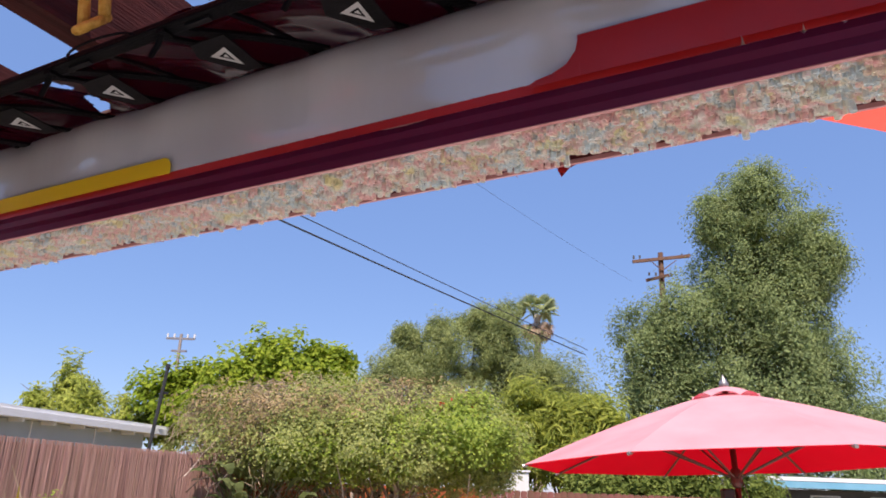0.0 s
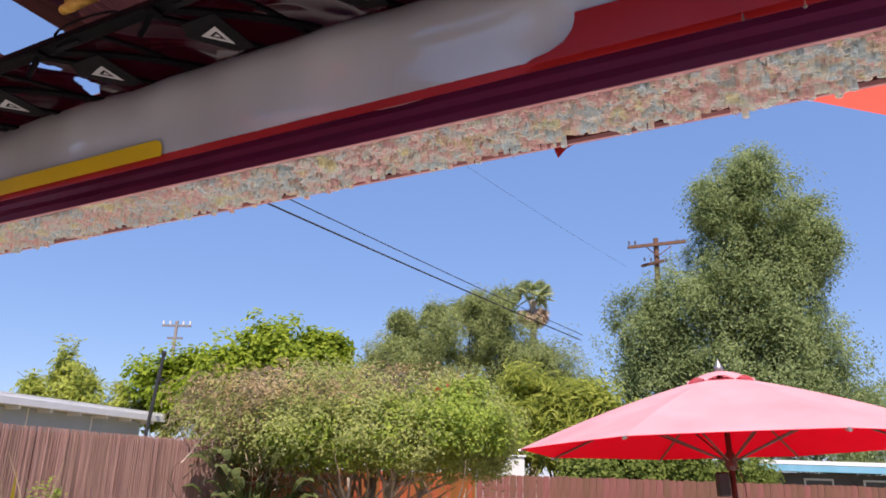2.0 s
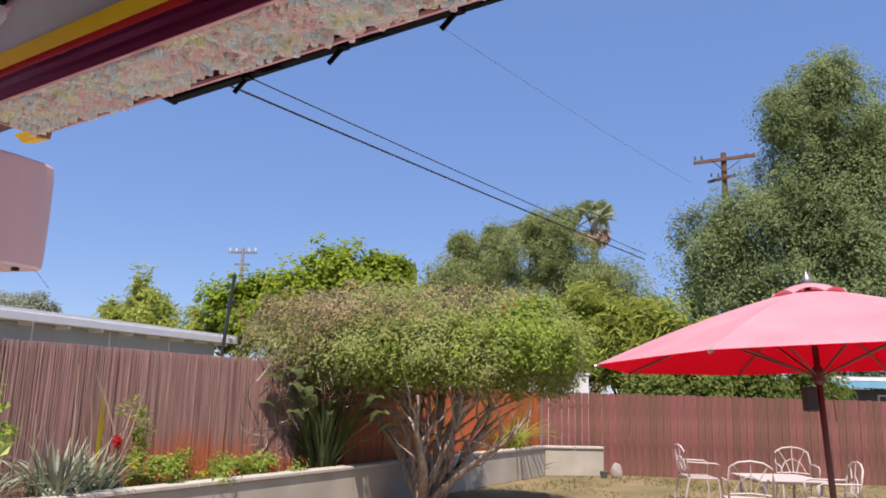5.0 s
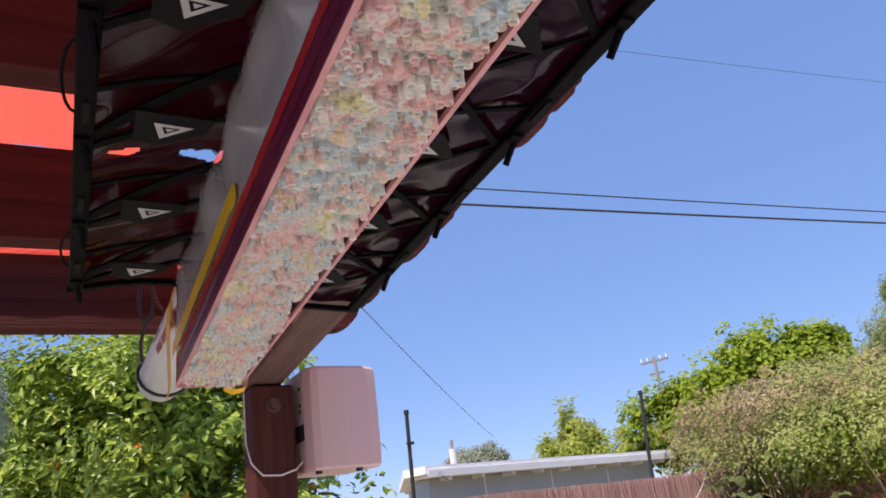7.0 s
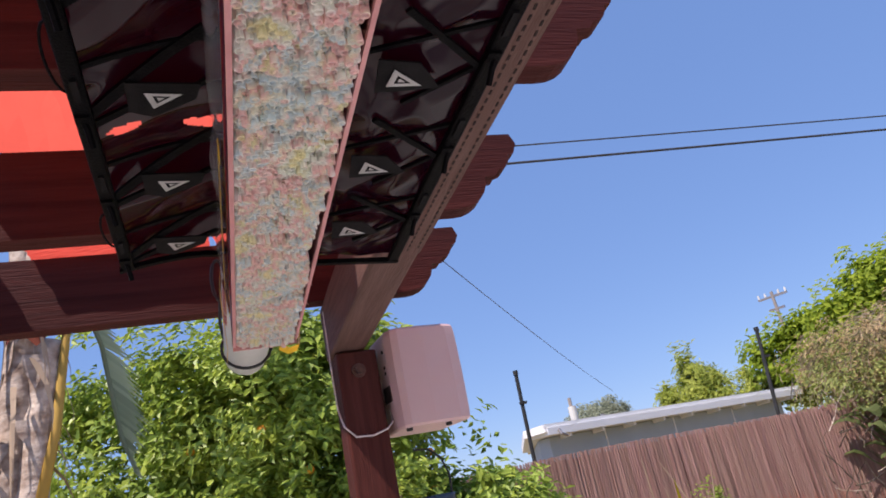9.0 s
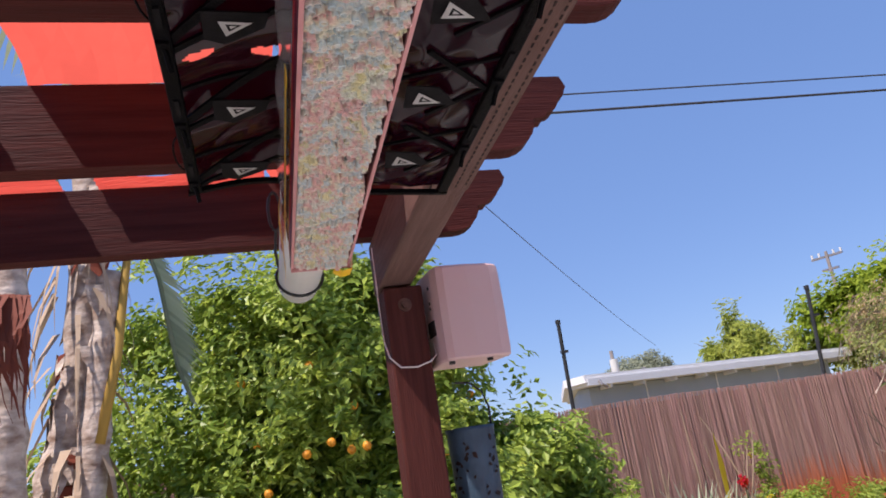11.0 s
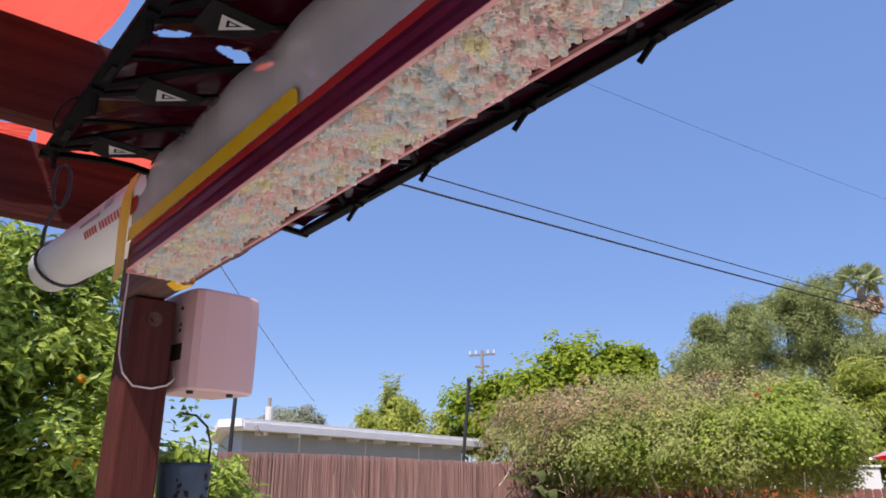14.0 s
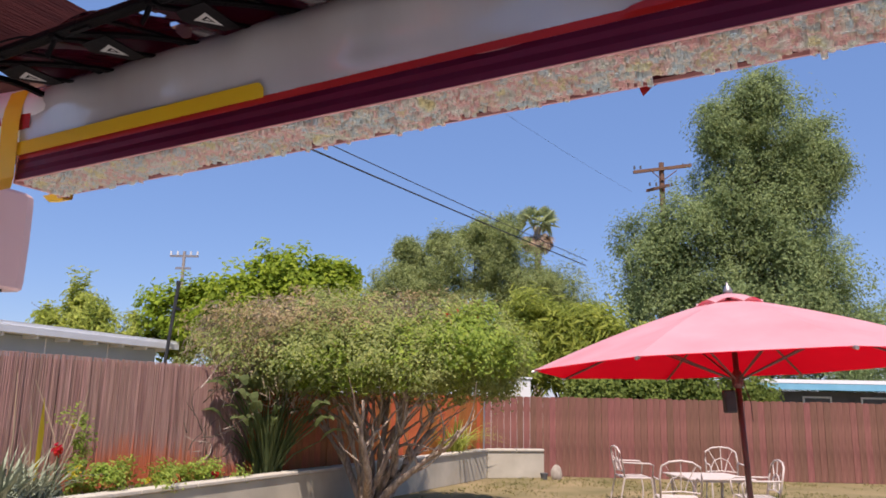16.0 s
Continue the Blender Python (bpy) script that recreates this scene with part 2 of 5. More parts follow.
L_PINE = leafmat("pine_foliage", (0.25, 0.30, 0.11), (0.38, 0.43, 0.19), trans=0.45)
L_TALL = leafmat("grey_green_leaf", (0.20, 0.265, 0.105), (0.33, 0.395, 0.18), trans=0.42)
L_HEDGE = leafmat("yellow_green_leaf", (0.31, 0.36, 0.065), (0.44, 0.48, 0.12))
L_BUSH = leafmat("deep_green_bush_leaf", (0.14, 0.19, 0.04), (0.26, 0.32, 0.085))
# distance haze is mixed into this pale leaf colour
L_FAR = leafmat("far_leaf_haze_tint", (0.26, 0.29, 0.20), (0.35, 0.38, 0.28), trans=0.35)
L_BLADE = leafmat("long_green_blade", (0.12, 0.16, 0.06), (0.22, 0.26, 0.11))
L_GREY = leafmat("grey_green_succulent", (0.20, 0.23, 0.15), (0.36, 0.39, 0.28), trans=0.1)
L_FROND = leafmat("grey_palm_frond", (0.28, 0.33, 0.20), (0.42, 0.46, 0.31))
L_PALMFAR = leafmat("pale_fan_frond", (0.34, 0.40, 0.20), (0.50, 0.54, 0.32), trans=0.5)
L_DEAD = leafmat("dead_palm_fibre", (0.30, 0.20, 0.13), (0.52, 0.40, 0.28), trans=0.1)
L_RUST = leafmat("rust_dead_leaf", (0.14, 0.035, 0.02), (0.24, 0.07, 0.04), trans=0.15)
L_YELLEAF = leafmat("yellow_leaf", (0.55, 0.42, 0.03), (0.7, 0.55, 0.05))
L_STALK = leafmat("ochre_stalk", (0.40, 0.24, 0.05), (0.52, 0.34, 0.09), trans=0.1)
L_REDFL = leafmat("red_petal", (0.55, 0.02, 0.02), (0.7, 0.05, 0.04))

PASTEL = [(0.92, 0.88, 0.66), (0.86, 0.90, 0.84), (0.92, 0.90, 0.86), (0.91, 0.68, 0.67), (0.92, 0.88, 0.76), (0.74, 0.84, 0.88),
          (0.92, 0.90, 0.84), (0.91, 0.74, 0.72), (0.90, 0.89, 0.64), (0.84, 0.88, 0.90), (0.92, 0.79, 0.77)]
M_STRAW_P = palette("pastel_straw", PASTEL, "object")
M_STRAW_J = palette("pastel_straw_bundle", PASTEL, "island")


# ---- building helpers ----
def thing(name, label, category, m=None, group="", kind=""):
    ob = new(name)
    ob.empty_display_size = 0.1
    if m is not None:
        ob.matrix_world = m
    return tagged(ob, label, category, group, kind)


def finish(bm, name, material, smooth=False):
    me = bpy.data.meshes.new(name)
    bm.normal_update()
    bm.to_mesh(me)
    bm.free()
    me.materials.append(material)
    if smooth:
        me.polygons.foreach_set("use_smooth", [True] * len(me.polygons))
    return me


def part(name, bm, material, parent=None, label="", smooth=False, m=None, kind=""):
    ob = new(name, bm if isinstance(bm, bpy.types.Mesh) else finish(bm, name, material, smooth))
    if parent is not None:
        ob.parent = parent
    if m is not None:
        ob.matrix_local = m
    return tagged(ob, label, kind=kind)


def raw(name, verts, faces, material):
    me = bpy.data.meshes.new(name)
    me.from_pydata(verts, [], faces)
    me.materials.append(material)
    return me


def box(bm, x0, x1, y0, y1, z0, z1, bevel=0.0):
    r = bmesh.ops.create_cube(bm, size=1)
    vs = r["verts"]
    for v in vs:
        v.co = Vector((x0 + (v.co.x + 0.5) * (x1 - x0), y0 + (v.co.y + 0.5) * (y1 - y0), z0 + (v.co.z + 0.5) * (z1 - z0)))
    if bevel:
        es = list({e for v in vs for e in v.link_edges})
        bmesh.ops.bevel(bm, geom=es, offset=bevel, segments=2, affect="EDGES", profile=0.5)
    return bm


def boxm(*a, bevel=0.0):
    return box(bmesh.new(), *a, bevel=bevel)


def tube(bm, pts, radii, sides=8, caps=True):
    """A round, tapered bar along a line of points."""
    pts = [Vector(p) for p in pts]
    if not isinstance(radii, (list, tuple)):
        radii = [radii] * len(pts)
    rings = []
    for i, p in enumerate(pts):
        d = (pts[min(i + 1, len(pts) - 1)] - pts[max(i - 1, 0)]).normalized()
        ref = Vector((0, 0, 1)) if abs(d.z) < 0.9 else Vector((1, 0, 0))
        a = d.cross(ref).normalized()
        b = d.cross(a)
        rings.append([bm.verts.new(p + radii[i] * (math.cos(2 * math.pi * k / sides) * a + math.sin(2 * math.pi * k / sides) * b)) for k in range(sides)])
    for r0, r1 in zip(rings, rings[1:]):
        for k in range(sides):
            bm.faces.new((r0[k], r0[(k + 1) % sides], r1[(k + 1) % sides], r1[k]))
    if caps:
        bm.faces.new(rings[0][::-1])
        bm.faces.new(rings[-1])
    return bm


def tubem(pts, radii, sides=8):
    return tube(bmesh.new(), pts, radii, sides)


def prism(pts, z0, z1):
    """A flat outline in x and y, given a thickness."""
    bm = bmesh.new()
    lo = [bm.verts.new((x, y, z0)) for x, y in pts]
    hi = [bm.verts.new((x, y, z1)) for x, y in pts]
    n = len(pts)
    bm.faces.new(lo[::-1])
    bm.faces.new(hi)
    for i in range(n):
        bm.faces.new((lo[i], lo[(i + 1) % n], hi[(i + 1) % n], hi[i]))
    return bm


def arc(p, q, sag, n=12):
    p, q = Vector(p), Vector(q)
    return [p.lerp(q, i / n) - Vector((0, 0, sag * 4 * (i / n) * (1 - i / n))) for i in range(n + 1)]


def leaves(name, parent, material, blobs, n, length, width, seed, clump=0.16, per=45, droop=0.0, up=0.3, shell=0.75, label="", bough=9):
    """A crown of n small folded leaves, gathered in clumps over uneven rounded masses (x, y, z, rx, ry, rz, share)."""
    g = np.random.default_rng(seed)
    share = np.array([b[6] for b in blobs], float)
    k = max(1, n // per)
    nb = max(5, k // bough)
    bw = g.choice(len(blobs), nb, p=share / share.sum())
    bd = g.normal(size=(nb, 3))
    bd /= np.linalg.norm(bd, axis=1)[:, None]
    br = g.uniform(shell, 1.16, nb)
    pick = g.integers(0, nb, k)
    B = np.array([b[:6] for b in blobs], float)[bw[pick]]
    d = bd[pick] + g.normal(size=(k, 3)) * 0.24
    d /= np.linalg.norm(d, axis=1)[:, None]
    rad = br[pick] + g.normal(0, 0.13, k)
    inner = g.random(k) < 0.14
    rad[inner] *= g.random(inner.sum()) ** 0.5
    cen = B[:, :3] + d * B[:, 3:6] * rad[:, None]
    size = clump * (0.5 + g.random(k))
    idx = g.integers(0, k, n)
    off = np.clip(g.normal(size=(n, 3)), -1.5, 1.5) * size[idx][:, None]
    off -= d[idx] * (off * d[idx]).sum(1)[:, None] * 0.45
    pos = cen[idx] + off
    nm = d[idx] * 0.75 + off / (size[idx][:, None] + 1e-6) * 0.25 + g.normal(size=(n, 3)) * 0.42 + np.array([0, -0.15, 0.62])
    nm /= np.linalg.norm(nm, axis=1)[:, None]
    ax = g.normal(size=(n, 3)) + np.array([0, 0, 0.8 * (up - droop)])
    ax -= nm * (ax * nm).sum(1)[:, None]
    ax /= np.linalg.norm(ax, axis=1)[:, None] + 1e-9
    sd = np.cross(ax, nm)
    L = (length * (0.6 + 0.8 * g.random(n)))[:, None]
    W = (width * (0.6 + 0.8 * g.random(n)))[:, None]
    v = np.empty((n, 4, 3))
    v[:, 0] = pos
    v[:, 1] = pos + ax * L * 0.45 + sd * W * 0.5 + nm * W * 0.18
    v[:, 2] = pos + ax * L - nm * L * 0.12
    v[:, 3] = pos + ax * L * 0.45 - sd * W * 0.5 + nm * W * 0.18
    v[:, :, 2] = np.maximum(v[:, :, 2], 0.01)
    i = np.arange(n)[:, None] * 4
    f = np.concatenate([i + [0, 1, 2], i + [0, 2, 3]])
    me = raw(name, v.reshape(-1, 3).tolist(), f.tolist(), material)
    return part(name, me, material, parent, label, kind="stuff")


def blades(name, parent, material, base, n, length, width, spread, seed, lean=0.5, segs=4, base_r=0.06, label=""):
    """Long arching blades that rise from one foot."""
    g = random.Random(seed)
    vs, fs = [], []
    for _ in range(n):
        a = g.uniform(0, 2 * math.pi)
        out = Vector((math.cos(a), math.sin(a), 0))
        side = Vector((-out.y, out.x, 0))
        L, w, s = length * g.uniform(0.55, 1.1), width * g.uniform(0.6, 1.2), spread * g.uniform(0.2, 1.1)
        p0 = Vector(base) + out * g.uniform(0, base_r)
        k = len(vs)
        for i in range(segs + 1):
            t = i / segs
            c = p0 + out * (s * t ** 1.3 * L) + Vector((0, 0, L * (t - lean * s * t * t)))
            ww = w * 0.5 * (1 - t) ** 0.6 * (0.5 + 0.5 * min(1, t * 4)) + 0.001
            up = Vector((0, 0, ww * 0.4))
            vs += [c - side * ww + up, c, c + side * ww + up]
        for i in range(segs):
            q = k + i * 3
            fs += [(q, q + 1, q + 4, q + 3), (q + 1, q + 2, q + 5, q + 4)]
    return part(name, raw(name, vs, fs, material), material, parent, label, kind="stuff")


# frame of the pergola: x along the edge beam from the corner post, y out to the yard
PG = Matrix.Translation((-0.99, 1.644, 0)) @ Matrix.Rotation(math.atan2(-0.44, 0.898), 4, "Z")
# frame of what hangs under it, which climbs slightly away from the post
HG = PG @ Matrix.Translation((0.9, 0, 1.93)) @ Matrix.Rotation(-math.atan(0.04), 4, "Y") @ Matrix.Translation((0, 0, -1.93))
# frame of the tray, its banner and the pipe, which lie almost level and a little askew to the beam
TG = Matrix.Translation((-0.338, 0.977, 1.943)) @ Matrix.Rotation(math.atan2(-0.44, 0.898) - 0.018, 4, "Z") @ Matrix.Rotation(-math.atan(0.016), 4, "Y") @ Matrix.Translation((0, 0.338, -1.9295))
# the same climb for the beam and rafters, from the top of the corner post
RISE = Matrix.Translation((0, 0, 2.12)) @ Matrix.Rotation(-math.atan(0.04), 4, "Y") @ Matrix.Translation((0, 0, -2.12))
# frame of the side fence: x from the yard corner back along the fence, y into the yard
FD = Vector((-0.529, -0.849, 0)).normalized()
FN = Vector((-0.849, 0.529, 0)).normalized()
SF = Matrix(((FD.x, -FN.x, 0, 0.95), (FD.y, -FN.y, 0, 17.2), (0, 0, 1, 0), (0, 0, 0, 1)))
# frame of the planter wall, from its near end to its corner
PD = Vector((4.85, 9.1, 0)).normalized()
PW = Matrix(((PD.x, -PD.y, 0, -3.85), (PD.y, PD.x, 0, 7.4), (0, 0, 1, 0), (0, 0, 0, 1)))

# ---- the large structure ----
gm = bmesh.new()
bmesh.ops.create_circle(gm, cap_ends=True, radius=400, segments=48)
tagged(part("ground", gm, M_GROUND), "dry patchy lawn and bare soil", "ground", kind="structure")
tagged(part("patio_slab", boxm(-2.6, 9, -6.5, 6.4, 0.0, 0.012), M_CONC), "pale concrete patio slab under the pergola", "patio", kind="structure")
hw = bmesh.new()
box(hw, -3.0, 12.0, -4.2, -4.0, 0.0, 2.7)
hwall = tagged(part("wall_house", hw, M_STUCCO, m=PG), "plain stucco house wall behind the patio", "wall", kind="structure")

# planter wall with its cap and soil
pl = thing("planter_wall", "low painted block planter wall with a concrete cap", "wall", PW, kind="structure")
PL = 10.31
part("wall_run", boxm(-6.0, PL, 0.0, 0.15, 0, 0.56, bevel=0.01), M_PLANTER, pl)
end_m = Matrix.Translation((PL, 0.0, 0)) @ Matrix.Rotation(radians(-48), 4, "Z")
part("wall_return", boxm(0.01, 1.3, 0.0, 0.15, 0, 0.56, bevel=0.01), M_PLANTER, pl, m=end_m)
for i in range(20):
    x0 = -6.0 + i * (PL + 6.0) / 20
    part("cap_stone", boxm(x0 + 0.004, x0 + (PL + 6.0) / 20 - 0.004, -0.03, 0.18, 0.562, 0.61, bevel=0.01), M_CAP, pl)
for i in range(2):
    part("cap_stone", boxm(0.02 + i * 0.65, 0.65 * (i + 1), -0.03, 0.18, 0.562, 0.61, bevel=0.01), M_CAP, pl, m=end_m)
part("soil", boxm(-6.0, PL, 0.152, 0.95, 0.0, 0.53), M_SOIL, pl)


# ---- pergola ----
pergola = thing("pergola", "red-stained wooden pergola with scalloped rafter ends", "pergola", PG)


def post_at(x):
    p = part("post", boxm(x - 0.049, x + 0.049, -0.049, 0.049, 0.0, 2.12, bevel=0.006), M_POST, pergola)
    bm = bmesh.new()
    tube(bm, [(x + 0.049, 0.0, 2.071), (x + 0.054, 0.0, 2.071)], 0.017, 16)
    tube(bm, [(x + 0.054, 0.0, 2.071), (x + 0.064, 0.0, 2.071)], 0.010, 6)
    part("bolt", bm, M_RUST, p, "rusty steel bolt and washer", smooth=False)
    return p


post_at(0.0)
post_at(4.9)
part("beam", boxm(-0.05, 5.6, -0.056, 0.028, 2.123, 2.262, bevel=0.006), M_BEAM, pergola, "brown-stained edge beam", m=RISE)


def rafter_mesh():
    top, bot, tip = 2.437, 2.264, 0.325
    prof = [(-3.99, bot), (0.12, bot)]
    for i in range(7):
        a = -math.pi / 2 + i * math.pi / 2 / 6
        prof.append((0.17 + 0.075 * math.cos(a), bot + 0.07 + 0.07 * math.sin(a)))
    prof += [(0.270, 2.337), (0.280, 2.35)]
    for i in range(7):
        a = -math.pi / 2 + i * math.pi / 2 / 6
        prof.append((0.280 + 0.03 * math.cos(a), 2.385 + 0.035 * math.sin(a)))
    prof += [(tip, 2.39), (tip + 0.01, 2.412), (tip, top), (-3.99, top)]
    bm = bmesh.new()
    lo = [bm.verts.new((-0.022, y, z)) for y, z in prof]
    hi = [bm.verts.new((0.022, y, z)) for y, z in prof]
    n = len(prof)
    bm.faces.new(lo)
    bm.faces.new(hi[::-1])
    for i in range(n):
        bm.faces.new((lo[(i + 1) % n], lo[i], hi[i], hi[(i + 1) % n]))
    bmesh.ops.recalc_face_normals(bm, faces=bm.faces)
    return finish(bm, "rafter", M_WOOD_X)


raf = rafter_mesh()
for i in range(12):
    part("rafter", raf, M_WOOD_X, pergola, m=RISE @ Matrix.Translation((i * 0.462, 0, 0)))
# perforated hanger strap under the beam
st = part("strap", boxm(0.62, 5.2, -0.046, 0.024, 2.1175, 2.1205), M_BEAM, pergola, "brown perforated strap under the beam", m=RISE)
sv, sf_ = [], []
for i in range(280):
    for j in range(4):
        x, y = 0.64 + i * 0.016 + (j % 2) * 0.008, -0.036 + j * 0.017
        k = len(sv)
        for dx, dy in ((-0.0042, -0.0014), (0.0042, -0.0014), (0.0042, 0.0014), (-0.0042, 0.0014)):
            sv.append((x + dx, y + dy, 2.1165))
            sv.append((x + dx, y + dy, 2.1176))
        sf_ += [(k, k + 2, k + 4, k + 6), (k, k + 1, k + 3, k + 2), (k + 2, k + 3, k + 5, k + 4), (k + 4, k + 5, k + 7, k + 6), (k + 6, k + 7, k + 1, k)]
part("slotting", raw("slotting", sv, sf_, M_DARK), M_DARK, st, "dark slots", kind="stuff")


def cloth_mesh(x0, x1, y0, y1, z, sag, seed):
    g = random.Random(seed)
    nx, ny = 36, 14
    vs = [(x0 + (x1 - x0) * i / nx, y0 + (y1 - y0) * j / ny + min(0.01, 0.012 * (x1 - x0)) * math.sin(i * 0.9),
           z - sag * abs(math.sin(math.pi * (x0 + (x1 - x0) * i / nx) / 0.462)) + 0.004 * math.sin(i * 0.7 + j) + g.uniform(-0.001, 0.001))
          for i in range(nx + 1) for j in range(ny + 1)]
    fs = [(i * (ny + 1) + j, (i + 1) * (ny + 1) + j, (i + 1) * (ny + 1) + j + 1, i * (ny + 1) + j + 1) for i in range(nx) for j in range(ny)]
    return raw("shade_cloth", vs, fs, M_CLOTH)


tagged(part("shade_cloth", cloth_mesh(0.47, 2.8, -0.735, -0.30, 2.444, 0.0, 1), M_CLOTH, m=PG @ RISE), "translucent red woven shade cloth over the rafters", "shade cloth")
tagged(part("shade_cloth", cloth_mesh(-0.12, 0.44, -0.30, 0.07, 2.444, 0.0, 2), M_CLOTH, m=PG @ RISE), "red shade cloth strip over the corner post", "shade cloth")
# a short red piece, drawn out towards the beam to shade the rafter face
tagged(part("shade_cloth", cloth_mesh(-0.03, 0.066, -0.705, -0.31, 2.446, 0.0, 3), M_CLOTH, m=PG @ RISE), "narrow red shade cloth strip, lengthened to shade the corner rafter", "shade cloth")
# two added strips, nearly out of view, keep sun off the rafter faces
tagged(part("shade_cloth", cloth_mesh(-0.03, 0.078, -3.9, -0.785, 2.446, 0.0, 4), M_CLOTH, m=PG @ RISE), "long red cloth strip added to shade the end rafter", "shade cloth")
tagged(part("shade_cloth", cloth_mesh(0.465, 0.545, -3.9, -0.835, 2.446, 0.0, 5), M_CLOTH, m=PG @ RISE), "narrow red cloth strip added to shade the second rafter", "shade cloth")
tail = bmesh.new()
tv = [(1.77, 0.605, 2.425), (3.2, 1.90, 2.42), (3.4, 0.35, 2.45), (2.0, 0.35, 2.445)]
tt = [tail.verts.new(v) for v in tv]
tail.faces.new(tt)
bmesh.ops.subdivide_edges(tail, edges=tail.edges[:], cuts=6, use_grid_fill=True)
tagged(part("shade_cloth", tail, M_CLOTH, m=PG), "red shade cloth corner sagging past the rafter ends", "shade cloth")


# ---- the hanging straw tray, banner, pipe and black film panel ----
TL = 2.0
TY0, TY1 = -0.338, -0.262
tray = thing("straw_tray", "long red plastic tray packed with pastel drinking straws", "tray", TG)
part("side_wall", boxm(0, TL, TY0, TY0 + 0.0035, 1.9325, 1.9365), M_RIM, tray, "pink-red plastic lip")
part("side_wall", boxm(0, TL, TY0 + 0.0022, TY0 + 0.0035, 1.9366, 1.965), M_RIM, tray)
part("side_wall", boxm(0, TL, TY1 - 0.0030, TY1, 1.933, 1.9365), M_RIM, tray, "pink-red plastic lip")
# shadow inside the yard edge is painted as a darker plastic above the lip
part("side_wall", boxm(0, TL, TY1 - 0.0025, TY1 - 0.0005, 1.9366, 1.975), M_MAROON, tray, "plastic side with its shadow put into a dark maroon")
part("end_wall", boxm(-0.0035, -0.0003, TY0, TY1, 1.929, 1.965), M_RIM, tray, "pink-red plastic end")
part("back_board", boxm(0, TL, TY0 + 0.004, TY1 - 0.004, 1.967, 1.972), M_MAROON, tray, "dark red board behind the straws")


def straw_geo(bm_v, bm_f, x, y, z, r, tx, ty, sides=8, length=0.040):
    k = len(bm_v)
    for ring, (rr, dz) in enumerate(((r, length), (r, 0.0), (r * 0.80, 0.0), (r * 0.74, 0.0016))):
        for i in range(sides):
            a = 2 * math.pi * i / sides
            bm_v.append((x + rr * math.cos(a) + tx * dz, y + rr * math.sin(a) + ty * dz, z + dz))
    for ring in range(3):
        for i in range(sides):
            j = (i + 1) % sides
            bm_f.append((k + ring * sides + i, k + ring * sides + j, k + ring * sides + sides + j, k + ring * sides + sides + i))
    bm_f.append(tuple(k + 3 * sides + i for i in range(sides)))


one_v, one_f = [], []
straw_geo(one_v, one_f, 0, 0, 0, 0.0026, 0, 0, sides=10)
one = raw("straw", one_v, one_f, M_STRAW_P)
g = random.Random(5)
jv, jf = [], []
made = 0
row = 0
xx = 0.005
while xx < 1.66:
    yy = TY0 + 0.0064 + (row % 2) * 0.0024
    while yy < TY1 - 0.0055:
        low = noise.noise((xx * 44, yy * 14, 3.1)) * 0.007 + noise.noise((xx * 75, yy * 60, 7.7)) * 0.0055
        edge = 1.0 if (yy > TY1 - 0.0165 and xx > 0.2 and noise.noise((xx * 12, yy * 40, 1.0)) > 0.27) else 0.0
        z = 1.9325 + low + g.uniform(-0.003, 0.003) + edge * 0.022
        x, y = xx + g.uniform(-0.0009, 0.0009), yy + g.uniform(-0.0009, 0.0009)
        tx, ty = g.uniform(-0.07, 0.07), g.uniform(-0.07, 0.07)
        if 0.33 < xx < 0.44 and made < 300:
            made += 1
            part("straw", one, M_STRAW_P, tray, m=Matrix.Translation((x, y, z)) @ Matrix.Rotation(ty, 4, "X") @ Matrix.Rotation(tx, 4, "Y"))
        else:
            straw_geo(jv, jf, x, y, z, 0.0026 * g.uniform(0.9, 1.1), tx, ty, sides=8)
        yy += 0.0048
    xx += 0.0042
    row += 1
part("straw_pack", raw("straw_pack", jv, jf, M_STRAW_J), M_STRAW_J, tray, "packed pastel straws seen end on", kind="stuff")
scrap = bmesh.new()
sc = [scrap.verts.new(v) for v in ((0.766, TY1 + 0.0008, 1.937), (0.790, TY1 + 0.0008, 1.936), (0.777, TY1 + 0.002, 1.932), (0.769, TY1 + 0.004, 1.926), (0.767, TY1 + 0.002, 1.931))]
scrap.faces.new(sc)
bmesh.ops.solidify(scrap, geom=scrap.faces[:], thickness=0.0008)
part("torn_scrap", scrap, M_RED, tray, "torn red plastic scrap")
# thin frayed fibres along the yard edge and the banner edge
for i in range(26):
    x = g.uniform(0.02, 1.2)
    y0, out = (TY1 - 0.0005, 1) if i % 4 else (TY0 + 0.0005, -1)
    L = g.uniform(0.005, 0.012)
    p = [Vector((x, y0, 1.9345))]
    for k in range(3):
        p.append(p[-1] + Vector((g.uniform(-0.5, 0.9), 0.2 * out * g.random(), g.uniform(-0.4, 0.05))) * L * 0.45)
    part("frayed_fibre", tubem(p, 0.00035, 4), M_RIM, tray)


